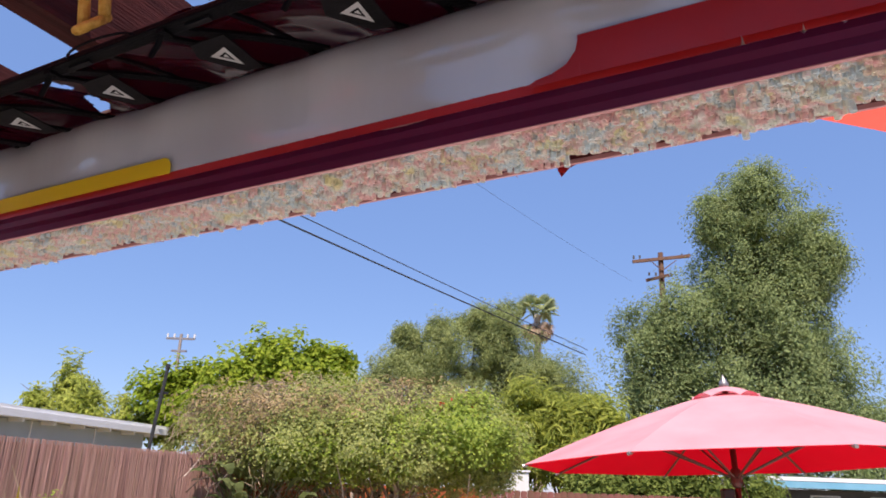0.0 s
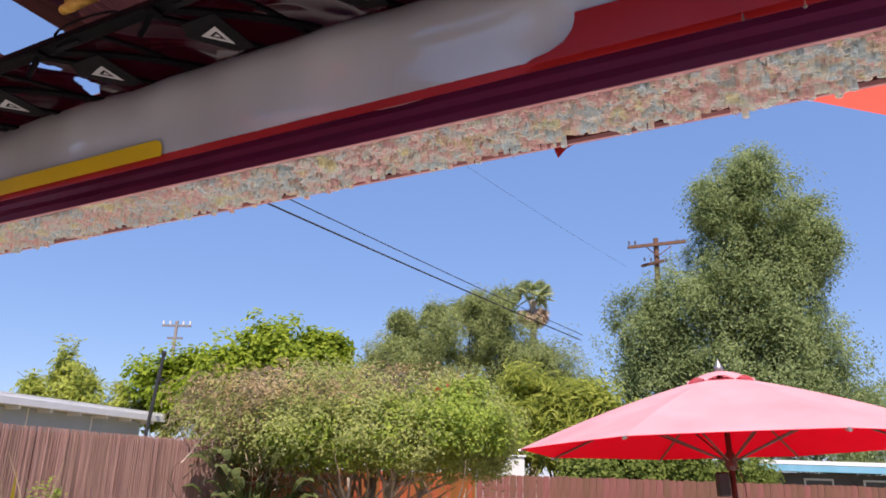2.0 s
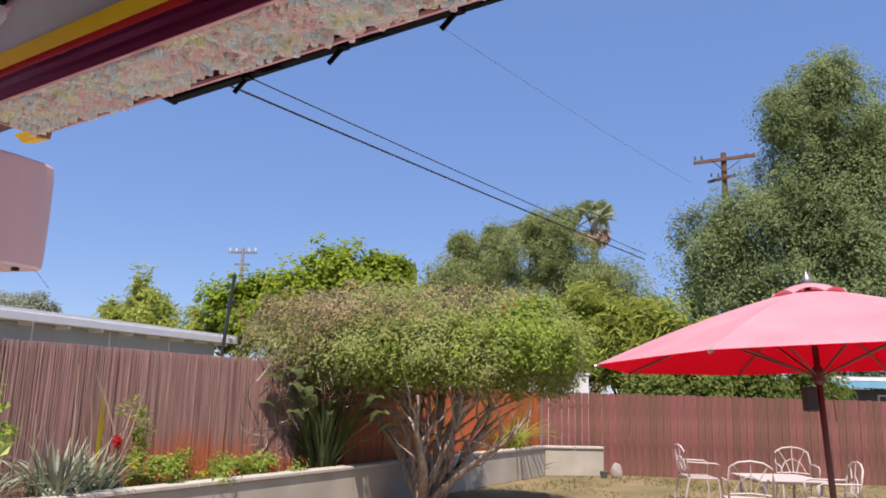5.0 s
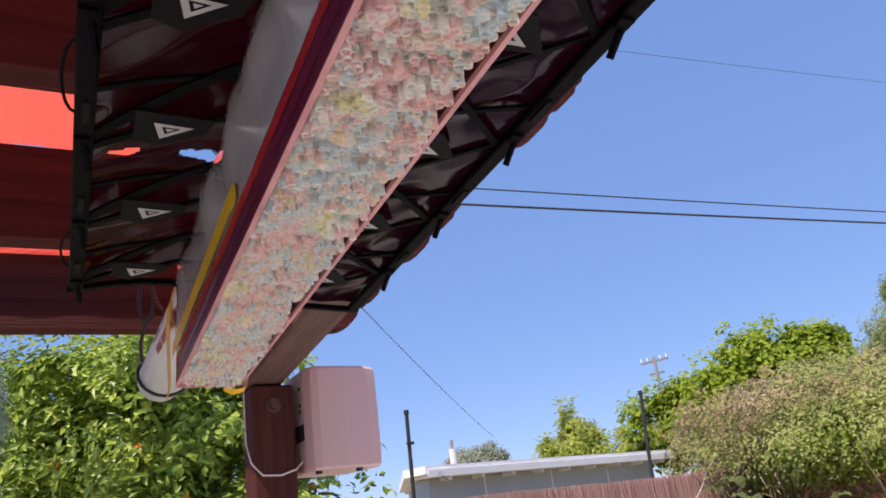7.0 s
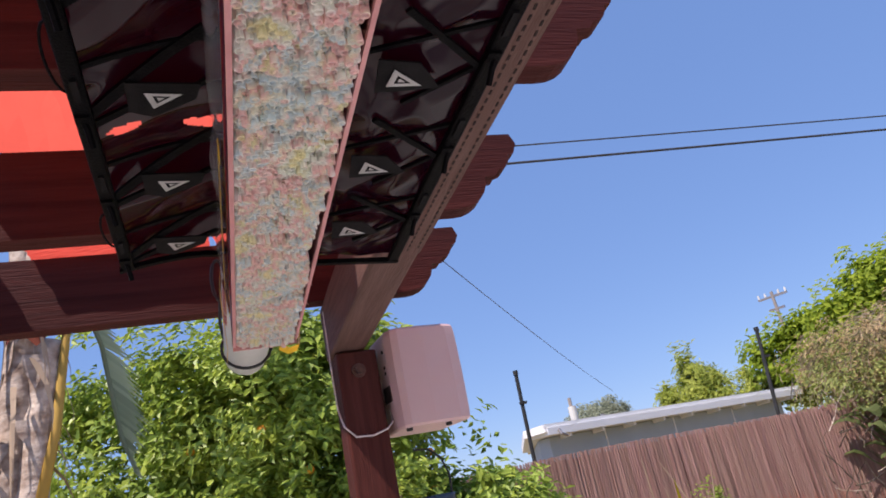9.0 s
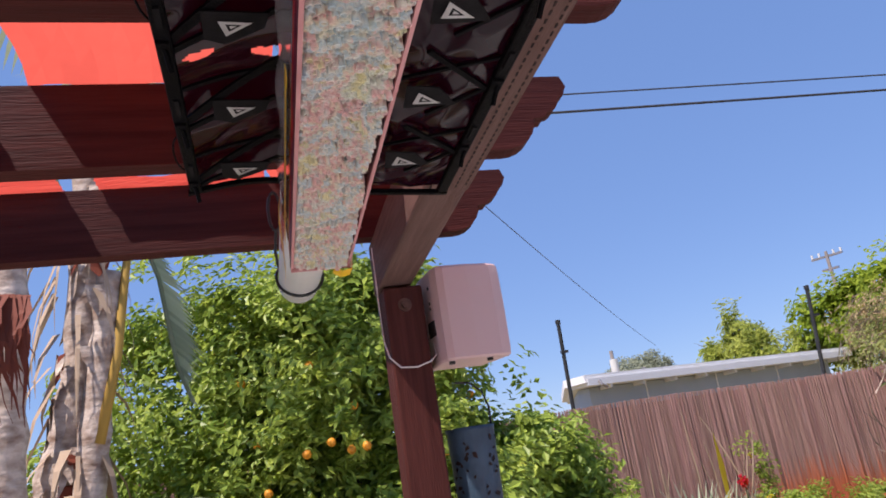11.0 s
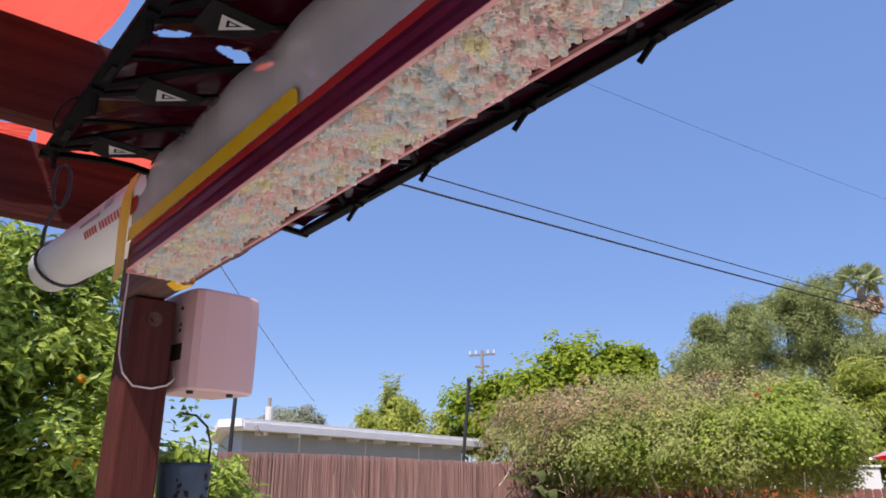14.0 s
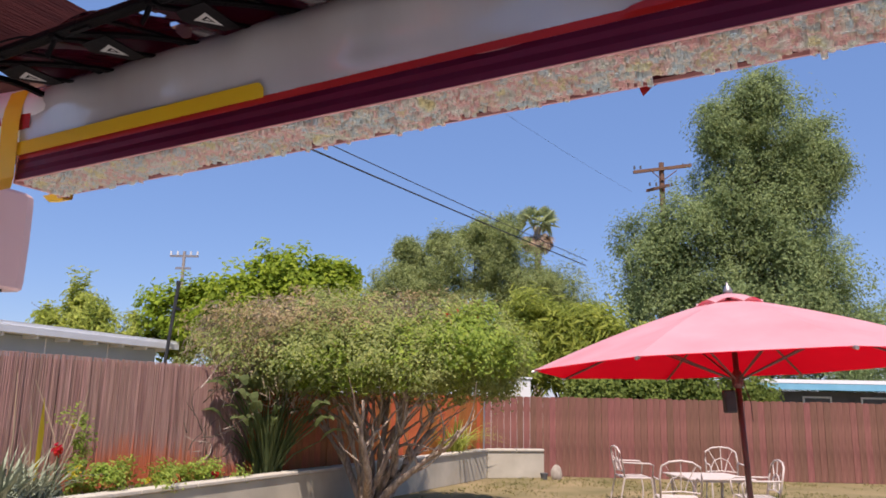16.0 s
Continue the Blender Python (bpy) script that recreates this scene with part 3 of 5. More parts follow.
def strip(prof, x0, x1, nx, wave=0.0):
    """A band of sheet that follows a profile in y and z along x."""
    bm = bmesh.new()
    rows_ = []
    for i in range(nx + 1):
        x = x0 + (x1 - x0) * i / nx
        r_ = []
        for j, (y, z) in enumerate(prof):
            t = j / max(1, len(prof) - 1)
            w = wave * t * t * (math.sin(x * 37 + 2 * t) * 0.6 + math.sin(x * 61 + 1.3 - 2 * t) * 0.4 + noise.noise((x * 11, t * 2, 0.3)))
            r_.append(bm.verts.new((x, y + w, z + w * 0.7 * t)))
        rows_.append(r_)
    for a_, b_ in zip(rows_, rows_[1:]):
        for j in range(len(prof) - 1):
            bm.faces.new((a_[j], a_[j + 1], b_[j + 1], b_[j]))
    return bm


banner = thing("banner", "glossy white vinyl banner with yellow, red and purple borders", "banner", TG)
part("purple_border", strip([(-0.3384, 1.9330), (-0.3386, 1.940), (-0.3372, 1.947), (-0.3380, 1.953), (-0.3368, 1.9595)], 0.0, TL, 120, 0.0010), M_PURP, banner, "dark purple border")
part("red_border", strip([(-0.3368, 1.9596), (-0.3378, 1.9675)], 0.0, TL, 80, 0.0), M_RED, banner, "red border")
part("red_field", strip([(-0.3424, 1.9625), (-0.3428, 1.996)], 0.812, TL, 60, 0.0), M_RED, banner, "wide red field")
part("yellow_border", strip([(-0.3420, 1.9640), (-0.3420, 1.982)], 0.0, 0.390, 30, 0.0), M_YEL, banner, "yellow border with a rounded end")
cap = prism([(0.390, 1.9640), (0.407, 1.9640)] + [(0.395 + 0.012 * math.cos(a), 1.970 + 0.012 * math.sin(a)) for a in [math.pi / 2 * i / 8 for i in range(9)]] + [(0.390, 1.982)], 0.3416, 0.3421)
for v in cap.verts:
    v.co = Vector((v.co.x, -v.co.z, v.co.y))
part("yellow_end", cap, M_YEL, banner)
part("white_field", strip([(-0.3379, 1.9676), (-0.3388, 1.975), (-0.3396, 1.987), (-0.3412, 2.000), (-0.3436, 2.014), (-0.3448, 2.029), (-0.3430, 2.044), (-0.336, 2.056), (-0.318, 2.062)], 0.0, TL, 260, 0.0055),
     M_BANNER, banner, "glossy rippled white field", smooth=True)
cnr = prism([(0.770, -0.004), (0.813, -0.004), (0.813, 0.0295), (0.810, 0.017), (0.803, 0.008), (0.792, 0.003), (0.780, 0.0008)], 0.3420, 0.3426)
for v in cnr.verts:
    v.co = Vector((v.co.x, -v.co.z, 1.9662 + v.co.y))
part("red_corner", cnr, M_RED, banner)
part("red_edge", strip([(-0.3425, 1.998), (-0.3425, 2.02), (-0.340, 2.04), (-0.333, 2.055)], -0.002, 0.022, 3), M_RED, banner)

tape = thing("yellow_tape", "yellow tape strap wrapped round the tray's end", "tape", TG)
part("band", strip([(-0.346, 1.920), (-0.344, 1.935), (-0.345, 1.96), (-0.346, 1.985), (-0.347, 2.01), (-0.346, 2.03), (-0.340, 2.055), (-0.318, 2.066)], -0.030, 0.006, 4, 0.003), M_YEL, tape)
part("tail", strip([(-0.283, 1.930), (-0.273, 1.9235), (-0.261, 1.926), (-0.2575, 1.945)], -0.026, 0.004, 3, 0.002), M_YEL, tape)

# pipe: climbs from the tape to the cord that holds its far end
PA, PB, PR = Vector((0.06, -0.302, 2.023)), Vector((-0.615, -0.303, 2.087)), 0.0415
PM = Matrix.Translation(PA) @ (PB - PA).to_track_quat("X", "Z").to_matrix().to_4x4()
PLEN = (PB - PA).length
pipe = thing("pvc_pipe", "white plastic drain pipe with printed marks", "pipe", TG @ PM)
pb = bmesh.new()
rings = []
for x, r in ((0.0, PR), (PLEN, PR), (PLEN, PR * 0.90), (PLEN - 0.18, PR * 0.90)):
    rings.append([pb.verts.new((x, r * math.cos(2 * math.pi * i / 40), r * math.sin(2 * math.pi * i / 40))) for i in range(40)])
for a_, b_ in zip(rings, rings[1:]):
    for i in range(40):
        pb.faces.new((a_[i], a_[(i + 1) % 40], b_[(i + 1) % 40], b_[i]))
part("tube", pb, M_PIPE, pipe, smooth=True)


def on_pipe(x0, x1, a0, a1, material, name):
    bm = bmesh.new()
    n = 4
    vs = [[bm.verts.new((x, (PR + 0.0006) * math.cos(a0 + (a1 - a0) * i / n), (PR + 0.0006) * math.sin(a0 + (a1 - a0) * i / n))) for i in range(n + 1)] for x in (x0, x1)]
    for i in range(n):
        bm.faces.new((vs[0][i], vs[0][i + 1], vs[1][i + 1], vs[1][i]))
    part(name, bm, material, pipe)


# the pipe's own x runs away from the tape, so its yard side is at angle 0 and the house side at a right angle below
for i in range(14):
    x = 0.088 + i * 0.0135 + (0.010 if i > 8 else 0)
    on_pipe(x, x + 0.0095, -0.50, -0.25, M_REDINK, "print_bar")
for i in range(9):
    on_pipe(0.145 + i * 0.0042, 0.147 + i * 0.0042 + (i % 3) * 0.0006, 0.05, 0.40, M_GREYINK, "code_bar")
for i in range(9):
    on_pipe(0.20 + i * 0.012, 0.208 + i * 0.012, -0.05, 0.10, M_GREYINK, "print_bar")
on_pipe(PLEN - 0.030, PLEN - 0.0285, -2.9, 0.6, M_GREYINK, "print_line")
cord = thing("bungee_cord", "black elastic cord looped round the pipe's end", "cord", TG)
CX = -0.53
CC = PA.lerp(PB, (0.06 - CX) / 0.675)
part("loop", tubem([(CX - 0.018 * math.sin(a), CC.y + 0.046 * math.cos(a), CC.z + 0.046 * math.sin(a)) for a in [2 * math.pi * i / 24 for i in range(25)]], 0.0030, 6), M_CORD, cord)
part("strand", tubem([(CX, CC.y - 0.040, CC.z + 0.024), (CX + 0.03, CC.y - 0.044, CC.z + 0.045), (CX + 0.07, CC.y - 0.040, CC.z + 0.075)], 0.0032, 6), M_CORD, cord)
part("hook", tubem([(CX + 0.09, CC.y - 0.040 + 0.012 * math.cos(2 * math.pi * i / 16), CC.z + 0.108 + 0.040 * math.sin(2 * math.pi * i / 16)) for i in range(17)], 0.0032, 6), M_CORD, cord, "black snap hook")

# black film panel: straps pull it into diagonal creases with loose bellies between them
panel = thing("film_panel", "wrinkled glossy black film panel with webbing straps and white triangle prints", "panel", HG)
X0, X1, YA, YB, CELL = 0.024, 1.75, -0.418, -0.110, 0.139
AX, BX, AY, BY = 0.064, 0.120, -0.360, -0.177


def sheet_z(y):
    """Height of the panel's underside, which hangs lower at the yard side."""
    t = (y - YA) / (YB - YA)
    return 2.044 - 0.018 * t + 0.016 * math.sin(math.pi * min(1.0, t * 1.7)) * (1 if t < 0.6 else 0.6)


def film_z(x, y):
    t = (y - YA) / (YB - YA)
    c = (x - AX) / CELL
    u = (c + 0.42 - 1.15 * t) if t < 0.5 else (c - 0.73 + 1.15 * t)
    belly = abs(math.sin(math.pi * u)) ** 0.8
    z = sheet_z(y) + 0.004 + (0.026 * belly) * (0.35 + 0.65 * math.sin(math.pi * min(1, max(0, t)))) * (1.0 if t < 0.55 else max(0.05, 1.0 - (t - 0.55) * 5))
    z += 0.020 * min(1.0, max(0.2, (0.85 - t) * 3)) * noise.noise((x * 6 + 3.0, y * 9, 1.7)) + 0.007 * abs(noise.noise((x * 17 - y * 12, y * 15 + x * 6, 5.1)))
    return max(z, sheet_z(y) + 0.002)


nx, ny = 560, 110
fv = [(X0 + (X1 - X0) * i / nx, YA + (YB - YA) * j / ny, film_z(X0 + (X1 - X0) * i / nx, YA + (YB - YA) * j / ny)) for i in range(nx + 1) for j in range(ny + 1)]
ff = []
for i in range(nx):
    for j in range(ny):
        x, y = X0 + (X1 - X0) * (i + 0.5) / nx, YA + (YB - YA) * (j + 0.5) / ny
        c = ((x - AX) / CELL)
        k, c = math.floor(c), c % 1.0
        lens = ((c - 0.66 - 70 * (y + 0.405) ** 2) / 0.045) ** 2 + ((y + 0.392) / 0.014) ** 2 < 1
        gap = ((c - 0.46 + (y + 0.325) * 3.2) / 0.085) ** 2 + ((y + 0.325) / 0.020) ** 2 < 1
        if (lens and k == 1) or (gap and k in (1, 5, 8)):
            continue
        ff.append((i * (ny + 1) + j, (i + 1) * (ny + 1) + j, (i + 1) * (ny + 1) + j + 1, i * (ny + 1) + j + 1))
film = raw("film", fv, ff, M_FILM)
film.polygons.foreach_set("use_smooth", [True] * len(film.polygons))
part("film", film, M_FILM, panel, "wrinkled glossy black film")
part("hem", boxm(X0, X1, YA - 0.008, YA + 0.006, sheet_z(YA) - 0.004, sheet_z(YA) + 0.004, bevel=0.002), M_WEB, panel, "black webbing hem")
part("hem", boxm(X0, X1, YB - 0.006, YB + 0.008, sheet_z(YB) - 0.004, sheet_z(YB) + 0.004, bevel=0.002), M_WEB, panel, "black webbing hem")


def bar(x0, y0, x1, y1, w, drop=0.0, th=0.003, n=6):
    """A flat strap that follows the panel's underside."""
    bm = bmesh.new()
    d = Vector((x1 - x0, y1 - y0)).normalized()
    nn = Vector((-d.y, d.x)) * w / 2
    rows_ = []
    for i in range(n + 1):
        px, py = x0 + (x1 - x0) * i / n, y0 + (y1 - y0) * i / n
        z = sheet_z(py) - drop
        rows_.append([bm.verts.new((px + s * nn.x, py + s * nn.y, z + h)) for s, h in ((-1, 0), (1, 0), (1, th), (-1, th))])
    for a_, b_ in zip(rows_, rows_[1:]):
        for k in range(4):
            bm.faces.new((a_[k], a_[(k + 1) % 4], b_[(k + 1) % 4], b_[k]))
    bm.faces.new(rows_[0][::-1])
    bm.faces.new(rows_[-1])
    return bm


part("end_hem", bar(X0, YA - 0.010, X0 - 0.004, YB + 0.008, 0.007, 0.004, 0.006, 14), M_WEB, panel)


def tri_print(pts, z, parent):
    pts = [Vector(p) for p in pts]
    mid = (pts[0] + pts[1] + pts[2]) / 3
    lb = bmesh.new()
    o3 = [lb.verts.new((*p, z)) for p in pts]
    i3 = [lb.verts.new((*(mid + (p - mid) * 0.48), z)) for p in pts]
    for k in range(3):
        lb.faces.new((o3[k], o3[(k + 1) % 3], i3[(k + 1) % 3], i3[k]))
    lb.faces.new([lb.verts.new((*(mid + (p - mid) * 0.22), z)) for p in pts])
    bmesh.ops.solidify(lb, geom=lb.faces[:], thickness=0.001)
    part("triangle_print", lb, M_WHITEPRINT, parent, "white triangle print")


for i in range(13):
    ax, bx = AX + i * CELL, BX + i * CELL
    if ax > X1 - 0.10:
        break
    # straps on the house side
    part("strap", bar(max(X0, ax - 0.020), YA, ax + 0.118, AY + 0.075, 0.0090), M_WEB, panel)
    part("strap", bar(ax + 0.040, YA, ax + 0.075, AY + 0.080, 0.0050, -0.002), M_WEB, panel)
    part("strap", bar(ax - 0.004, AY + 0.014, ax + 0.075, AY + 0.100, 0.0055, 0.001), M_WEB, panel)
    part("strap", bar(max(X0, ax - 0.030), YA + 0.004, max(X0 + 0.002, ax - 0.004), AY - 0.004, 0.0065, 0.0005), M_WEB, panel)
    # straps on the yard side
    part("strap", bar(bx + 0.006, YB, bx + 0.070, BY - 0.010, 0.0060), M_WEB, panel)
    part("strap", bar(bx + 0.014, YB, bx - 0.046, BY + 0.010, 0.0045, -0.002), M_WEB, panel)
    part("strap", bar(bx + 0.066, YB, bx + 0.012, BY - 0.050, 0.0042, -0.001), M_WEB, panel)
    # toggles that hang from both hems
    for sgn, y0, tx in ((1, YA, ax - 0.022), (-1, YB, bx + 0.022)):
        zt = sheet_z(y0)
        tb_ = tubem([(tx + 0.011, y0 - 0.003 * sgn, zt), (tx + 0.002, y0 + 0.001 * sgn, zt - 0.010), (tx - 0.008, y0 + 0.003 * sgn, zt - 0.020)], 0.0028, 6)
        box(tb_, tx + 0.006, tx + 0.015, y0 - 0.007, y0 + 0.004, zt - 0.007, zt + 0.001)
        part("toggle", tb_, M_WEB, panel)
        part("slot", boxm(tx + 0.034, tx + 0.060, y0 - 0.003, y0 + 0.002, zt - 0.0065, zt - 0.0035), M_TAB, panel)
    if i % 2 == 0:
        part("cord_loop", tubem([(ax + 0.055 + 0.04 * math.cos(a), YA - 0.007 - 0.009 * math.sin(a), sheet_z(YA) + 0.001) for a in [math.pi * k / 8 for k in range(9)]], 0.0012, 5), M_WEB, panel)
    za, zb = sheet_z(AY) - 0.005, sheet_z(BY) - 0.005
    tab = part("tab", prism([(ax + 0.020, AY - 0.026), (ax + 0.018, AY + 0.030), (ax - 0.002, AY + 0.026), (ax - 0.026, AY - 0.008), (ax - 0.018, AY - 0.026)], za, za + 0.0015), M_TAB, panel)
    tri_print([(ax + 0.009, AY - 0.013), (ax + 0.007, AY + 0.016), (ax - 0.012, AY - 0.007)], za - 0.0015, tab)
    tab = part("tab", prism([(bx + 0.022, BY - 0.024), (bx + 0.018, BY + 0.010), (bx - 0.014, BY + 0.034), (bx - 0.020, BY - 0.020)], zb, zb + 0.0015), M_TAB, panel)
    tri_print([(bx + 0.012, BY - 0.010), (bx - 0.009, BY + 0.017), (bx - 0.010, BY - 0.013)], zb - 0.0015, tab)

rope = thing("rope_tie", "orange-yellow braided rope tying the panel to a rafter", "rope", HG)
for dx in (0.0, 0.028):
    part("strand", tubem([(0.35 + dx, -0.412, 2.090), (0.345 + dx, -0.414, 2.13), (0.33 + dx, -0.414, 2.20), (0.31 + dx, -0.41, 2.29)], 0.0055, 8), M_ROPE, rope, smooth=True)
part("loop", tubem([(0.362 + 0.015 * math.cos(a), -0.412 + 0.010 * math.sin(a), 2.088 + 0.012 * math.sin(a)) for a in [2 * math.pi * i / 14 for i in range(15)]], 0.0045, 8), M_ROPE, rope, smooth=True)

# ---- speaker, hanging pot and cable on the post ----
spk = thing("outdoor_speaker", "off-white plastic outdoor loudspeaker on the post", "speaker", PG @ Matrix.Translation((0.015, 0.143, 0.0)) @ Matrix.Rotation(radians(5), 4, "Z") @ Matrix.Translation((0.03, -0.155, 0.0)))
sb = bmesh.new()
prof = [(-0.125, 0.078), (0.010, 0.076), (0.038, 0.084), (0.047, 0.10), (0.050, 0.16), (0.046, 0.225), (0.034, 0.252), (0.02, 0.260), (-0.125, 0.235)]
for z, s_ in ((1.916, 0.93), (1.921, 0.985), (1.940, 1.0), (2.035, 1.01), (2.126, 1.0), (2.146, 0.985), (2.152, 0.94)):
    cxx, cyy = -0.03, 0.155
    ring = [sb.verts.new((cxx + (x - cxx) * s_, cyy + (y - cyy) * s_, z)) for x, y in prof]
    if z > 1.917:
        for i in range(len(prof)):
            sb.faces.new((prev[i], prev[(i + 1) % len(prof)], ring[(i + 1) % len(prof)], ring[i]))
    else:
        sb.faces.new(ring[::-1])
    prev = ring
sb.faces.new(prev)
bmesh.ops.recalc_face_normals(sb, faces=sb.faces)
part("cabinet", sb, M_SPK, spk)
part("terminal_recess", boxm(-0.044, 0.006, 0.0735, 0.0800, 1.986, 2.024), M_DARK, spk, "dark terminal recess")
for z in (2.105, 2.066, 2.052):
    part("screw_hole", boxm(-0.014, -0.007, 0.0735, 0.0800, z, z + 0.007), M_DARK, spk)
for y in (0.10, 0.2):
    part("foot", tubem([(0.02, y, 1.916), (0.02, y, 1.909)], 0.008, 10), M_CORD, spk)
part("bracket", boxm(-0.09, -0.05, 0.060, 0.080, 2.0, 2.05, bevel=0.003), M_STEEL, spk, "steel wall bracket")
cab = thing("speaker_cable", "thin white speaker cable slung round the post", "cable", PG)
part("wire", tubem([(0.02, 0.066, 1.975), (0.045, 0.062, 1.94), (0.053, 0.045, 1.925), (0.054, 0.01, 1.915), (0.053, -0.03, 1.918), (0.046, -0.053, 1.945), (0.02, -0.058, 1.99), (0.01, -0.058, 2.06), (0.01, -0.058, 2.14), (0.0, -0.056, 2.24)], 0.0021, 8), M_WIRE, cab)
pot = thing("hanging_lantern", "blue-grey punched metal lantern hung from a black hook", "lantern", PG @ Matrix.Translation((-0.02, 0.135, -0.015)))
pb2 = bmesh.new()
rings = []
for r, z in ((0.05, 1.560), (0.053, 1.565), (0.056, 1.61), (0.058, 1.72), (0.060, 1.765), (0.062, 1.775), (0.055, 1.775), (0.052, 1.72), (0.05, 1.55)):
    rings.append([pb2.verts.new((r * math.cos(2 * math.pi * i / 28), r * math.sin(2 * math.pi * i / 28), z)) for i in range(28)])
for a_, b_ in zip(rings, rings[1:]):
    for i in range(28):
        pb2.faces.new((a_[i], a_[(i + 1) % 28], b_[(i + 1) % 28], b_[i]))
pb2.faces.new(rings[0][::-1])
part("body", pb2, M_POT, pot, smooth=True)
g = random.Random(8)
for _ in range(60):
    a, z, s_ = g.uniform(0, 6.283), g.uniform(1.57, 1.75), g.uniform(0.004, 0.010)
    ln_ = prism([(-s_, -s_ * 0.3), (s_ * 0.6, -s_ * 0.6), (s_, s_ * 0.4), (-s_ * 0.2, s_ * 0.5)], 0.0, 0.001)
    part("cut_out", ln_, M_DARK, pot, m=Matrix.Rotation(a, 4, "Z") @ Matrix.Translation((0.0595, 0, z)) @ Matrix.Rotation(math.pi / 2, 4, "Y") @ Matrix.Rotation(g.uniform(0, 6), 4, "Z"))
part("handle", tubem([(0.0, 0.056, 1.77), (0.0, 0.058, 1.82), (0, 0.045, 1.86), (0, 0.015, 1.885), (0, -0.02, 1.888)], 0.003, 6), M_CORD, pot, "black wire handle")

# ---- umbrella ----
umb = thing("patio_umbrella", "faded red canvas patio umbrella with a dark wooden pole, leaning slightly", "umbrella",
            Matrix.Translation((2.463, 5.734, 0)) @ Matrix.Rotation(radians(-2.37), 4, "Y") @ Matrix.Rotation(radians(-1.96), 4, "X"))
OCT = [math.pi / 4 * i + radians(228.2) for i in range(8)]
RU, ZE, ZT = 1.558, 1.962, 2.500


def canopy(r0, z0, r1, z1, nr=10, ns=8, dip=0.03, scallop=0.0):
    bm = bmesh.new()
    grid = []
    for i in range(nr + 1):
        t = i / nr
        ring = []
        for k in range(8):
            a, b = OCT[k], OCT[(k + 1) % 8]
            for j in range(ns):
                u = j / ns
                rr = r0 + (r1 - r0) * t
                p = Vector((math.cos(a), math.sin(a), 0)) * rr * (1 - u) + Vector((math.cos(b), math.sin(b), 0)) * rr * u
                e = 4 * u * (1 - u)
                z = z0 + (z1 - z0) * t ** 1.04 - dip * e * t * (1.2 - t) * 2 + scallop * e * t ** 6 + 0.02 * math.sin(math.pi * t)
                ring.append(bm.verts.new((p.x, p.y, z)))
        grid.append(ring)
    n = 8 * ns
    for r_a, r_b in zip(grid, grid[1:]):
        for k in range(n):
            bm.faces.new((r_a[k], r_a[(k + 1) % n], r_b[(k + 1) % n], r_b[k]))
    return bm


shade = part("canopy", canopy(0.20, ZT - 0.055, RU, ZE, scallop=0.015), M_UMB, umb, "sun-bleached red octagonal canopy with sunlit pink in its colour")
# added second skin that carries the backlit red of the underside
part("backlit_layer", canopy(0.20, ZT - 0.060, RU - 0.004, ZE - 0.005, scallop=0.015), M_UMBIN, shade, "added underside layer, light through the canvas put into its red")
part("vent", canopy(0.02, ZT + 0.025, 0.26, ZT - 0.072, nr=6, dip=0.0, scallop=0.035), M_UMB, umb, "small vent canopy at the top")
part("pole", tubem([(0, 0, 0), (0, 0, ZT + 0.02)], 0.0215, 16), M_UMBPOLE, umb, smooth=True)
fin = bmesh.new()
tube(fin, [(0, 0, ZT + h_) for h_ in (0.02, 0.04, 0.055, 0.075, 0.10, 0.12)], [0.03, 0.036, 0.034, 0.024, 0.010, 0.004], 14)
part("finial", fin, M_STEEL, umb, "grey turned finial", smooth=True)
part("hub", tubem([(0, 0, 1.80), (0, 0, 1.83), (0, 0, 1.90), (0, 0, 1.93)], [0.03, 0.042, 0.042, 0.03], 12), M_UMBPOLE, umb)
part("base", tubem([(0, 0, 0.0), (0, 0, 0.05), (0, 0, 0.07), (0, 0, 0.3)], [0.24, 0.24, 0.04, 0.035], 20), M_SHADE, umb, "dark heavy foot")
for a in OCT:
    c, s = math.cos(a), math.sin(a)
    rb = part("rib", tubem([(0.05 * c, 0.05 * s, ZT - 0.03), (RU * 0.5 * c, RU * 0.5 * s, (ZT + ZE) / 2 - 0.025), (RU * 0.99 * c, RU * 0.99 * s, ZE - 0.008)], 0.009, 6), M_UMBPOLE, umb)
    part("strut", tubem([(0.04 * c, 0.04 * s, 1.87), (RU * 0.5 * c, RU * 0.5 * s, (ZT + ZE) / 2 - 0.04)], 0.008, 6), M_UMBPOLE, rb)
    part("tip", tubem([(RU * 0.985 * c, RU * 0.985 * s, ZE - 0.004), (RU * 1.006 * c, RU * 1.006 * s, ZE - 0.012)], 0.012, 8), M_STEEL, umb)
part("pull_cord", tubem([(0.03, -0.02, 1.86), (0.07, -0.03, 1.70), (0.075, -0.02, 1.55)], 0.004, 5), M_UMBPOLE, umb)
part("hanging_light", boxm(-0.12, -0.035, -0.04, 0.04, 1.62, 1.79, bevel=0.012), M_CORD, umb, "dark box light clipped to the pole")


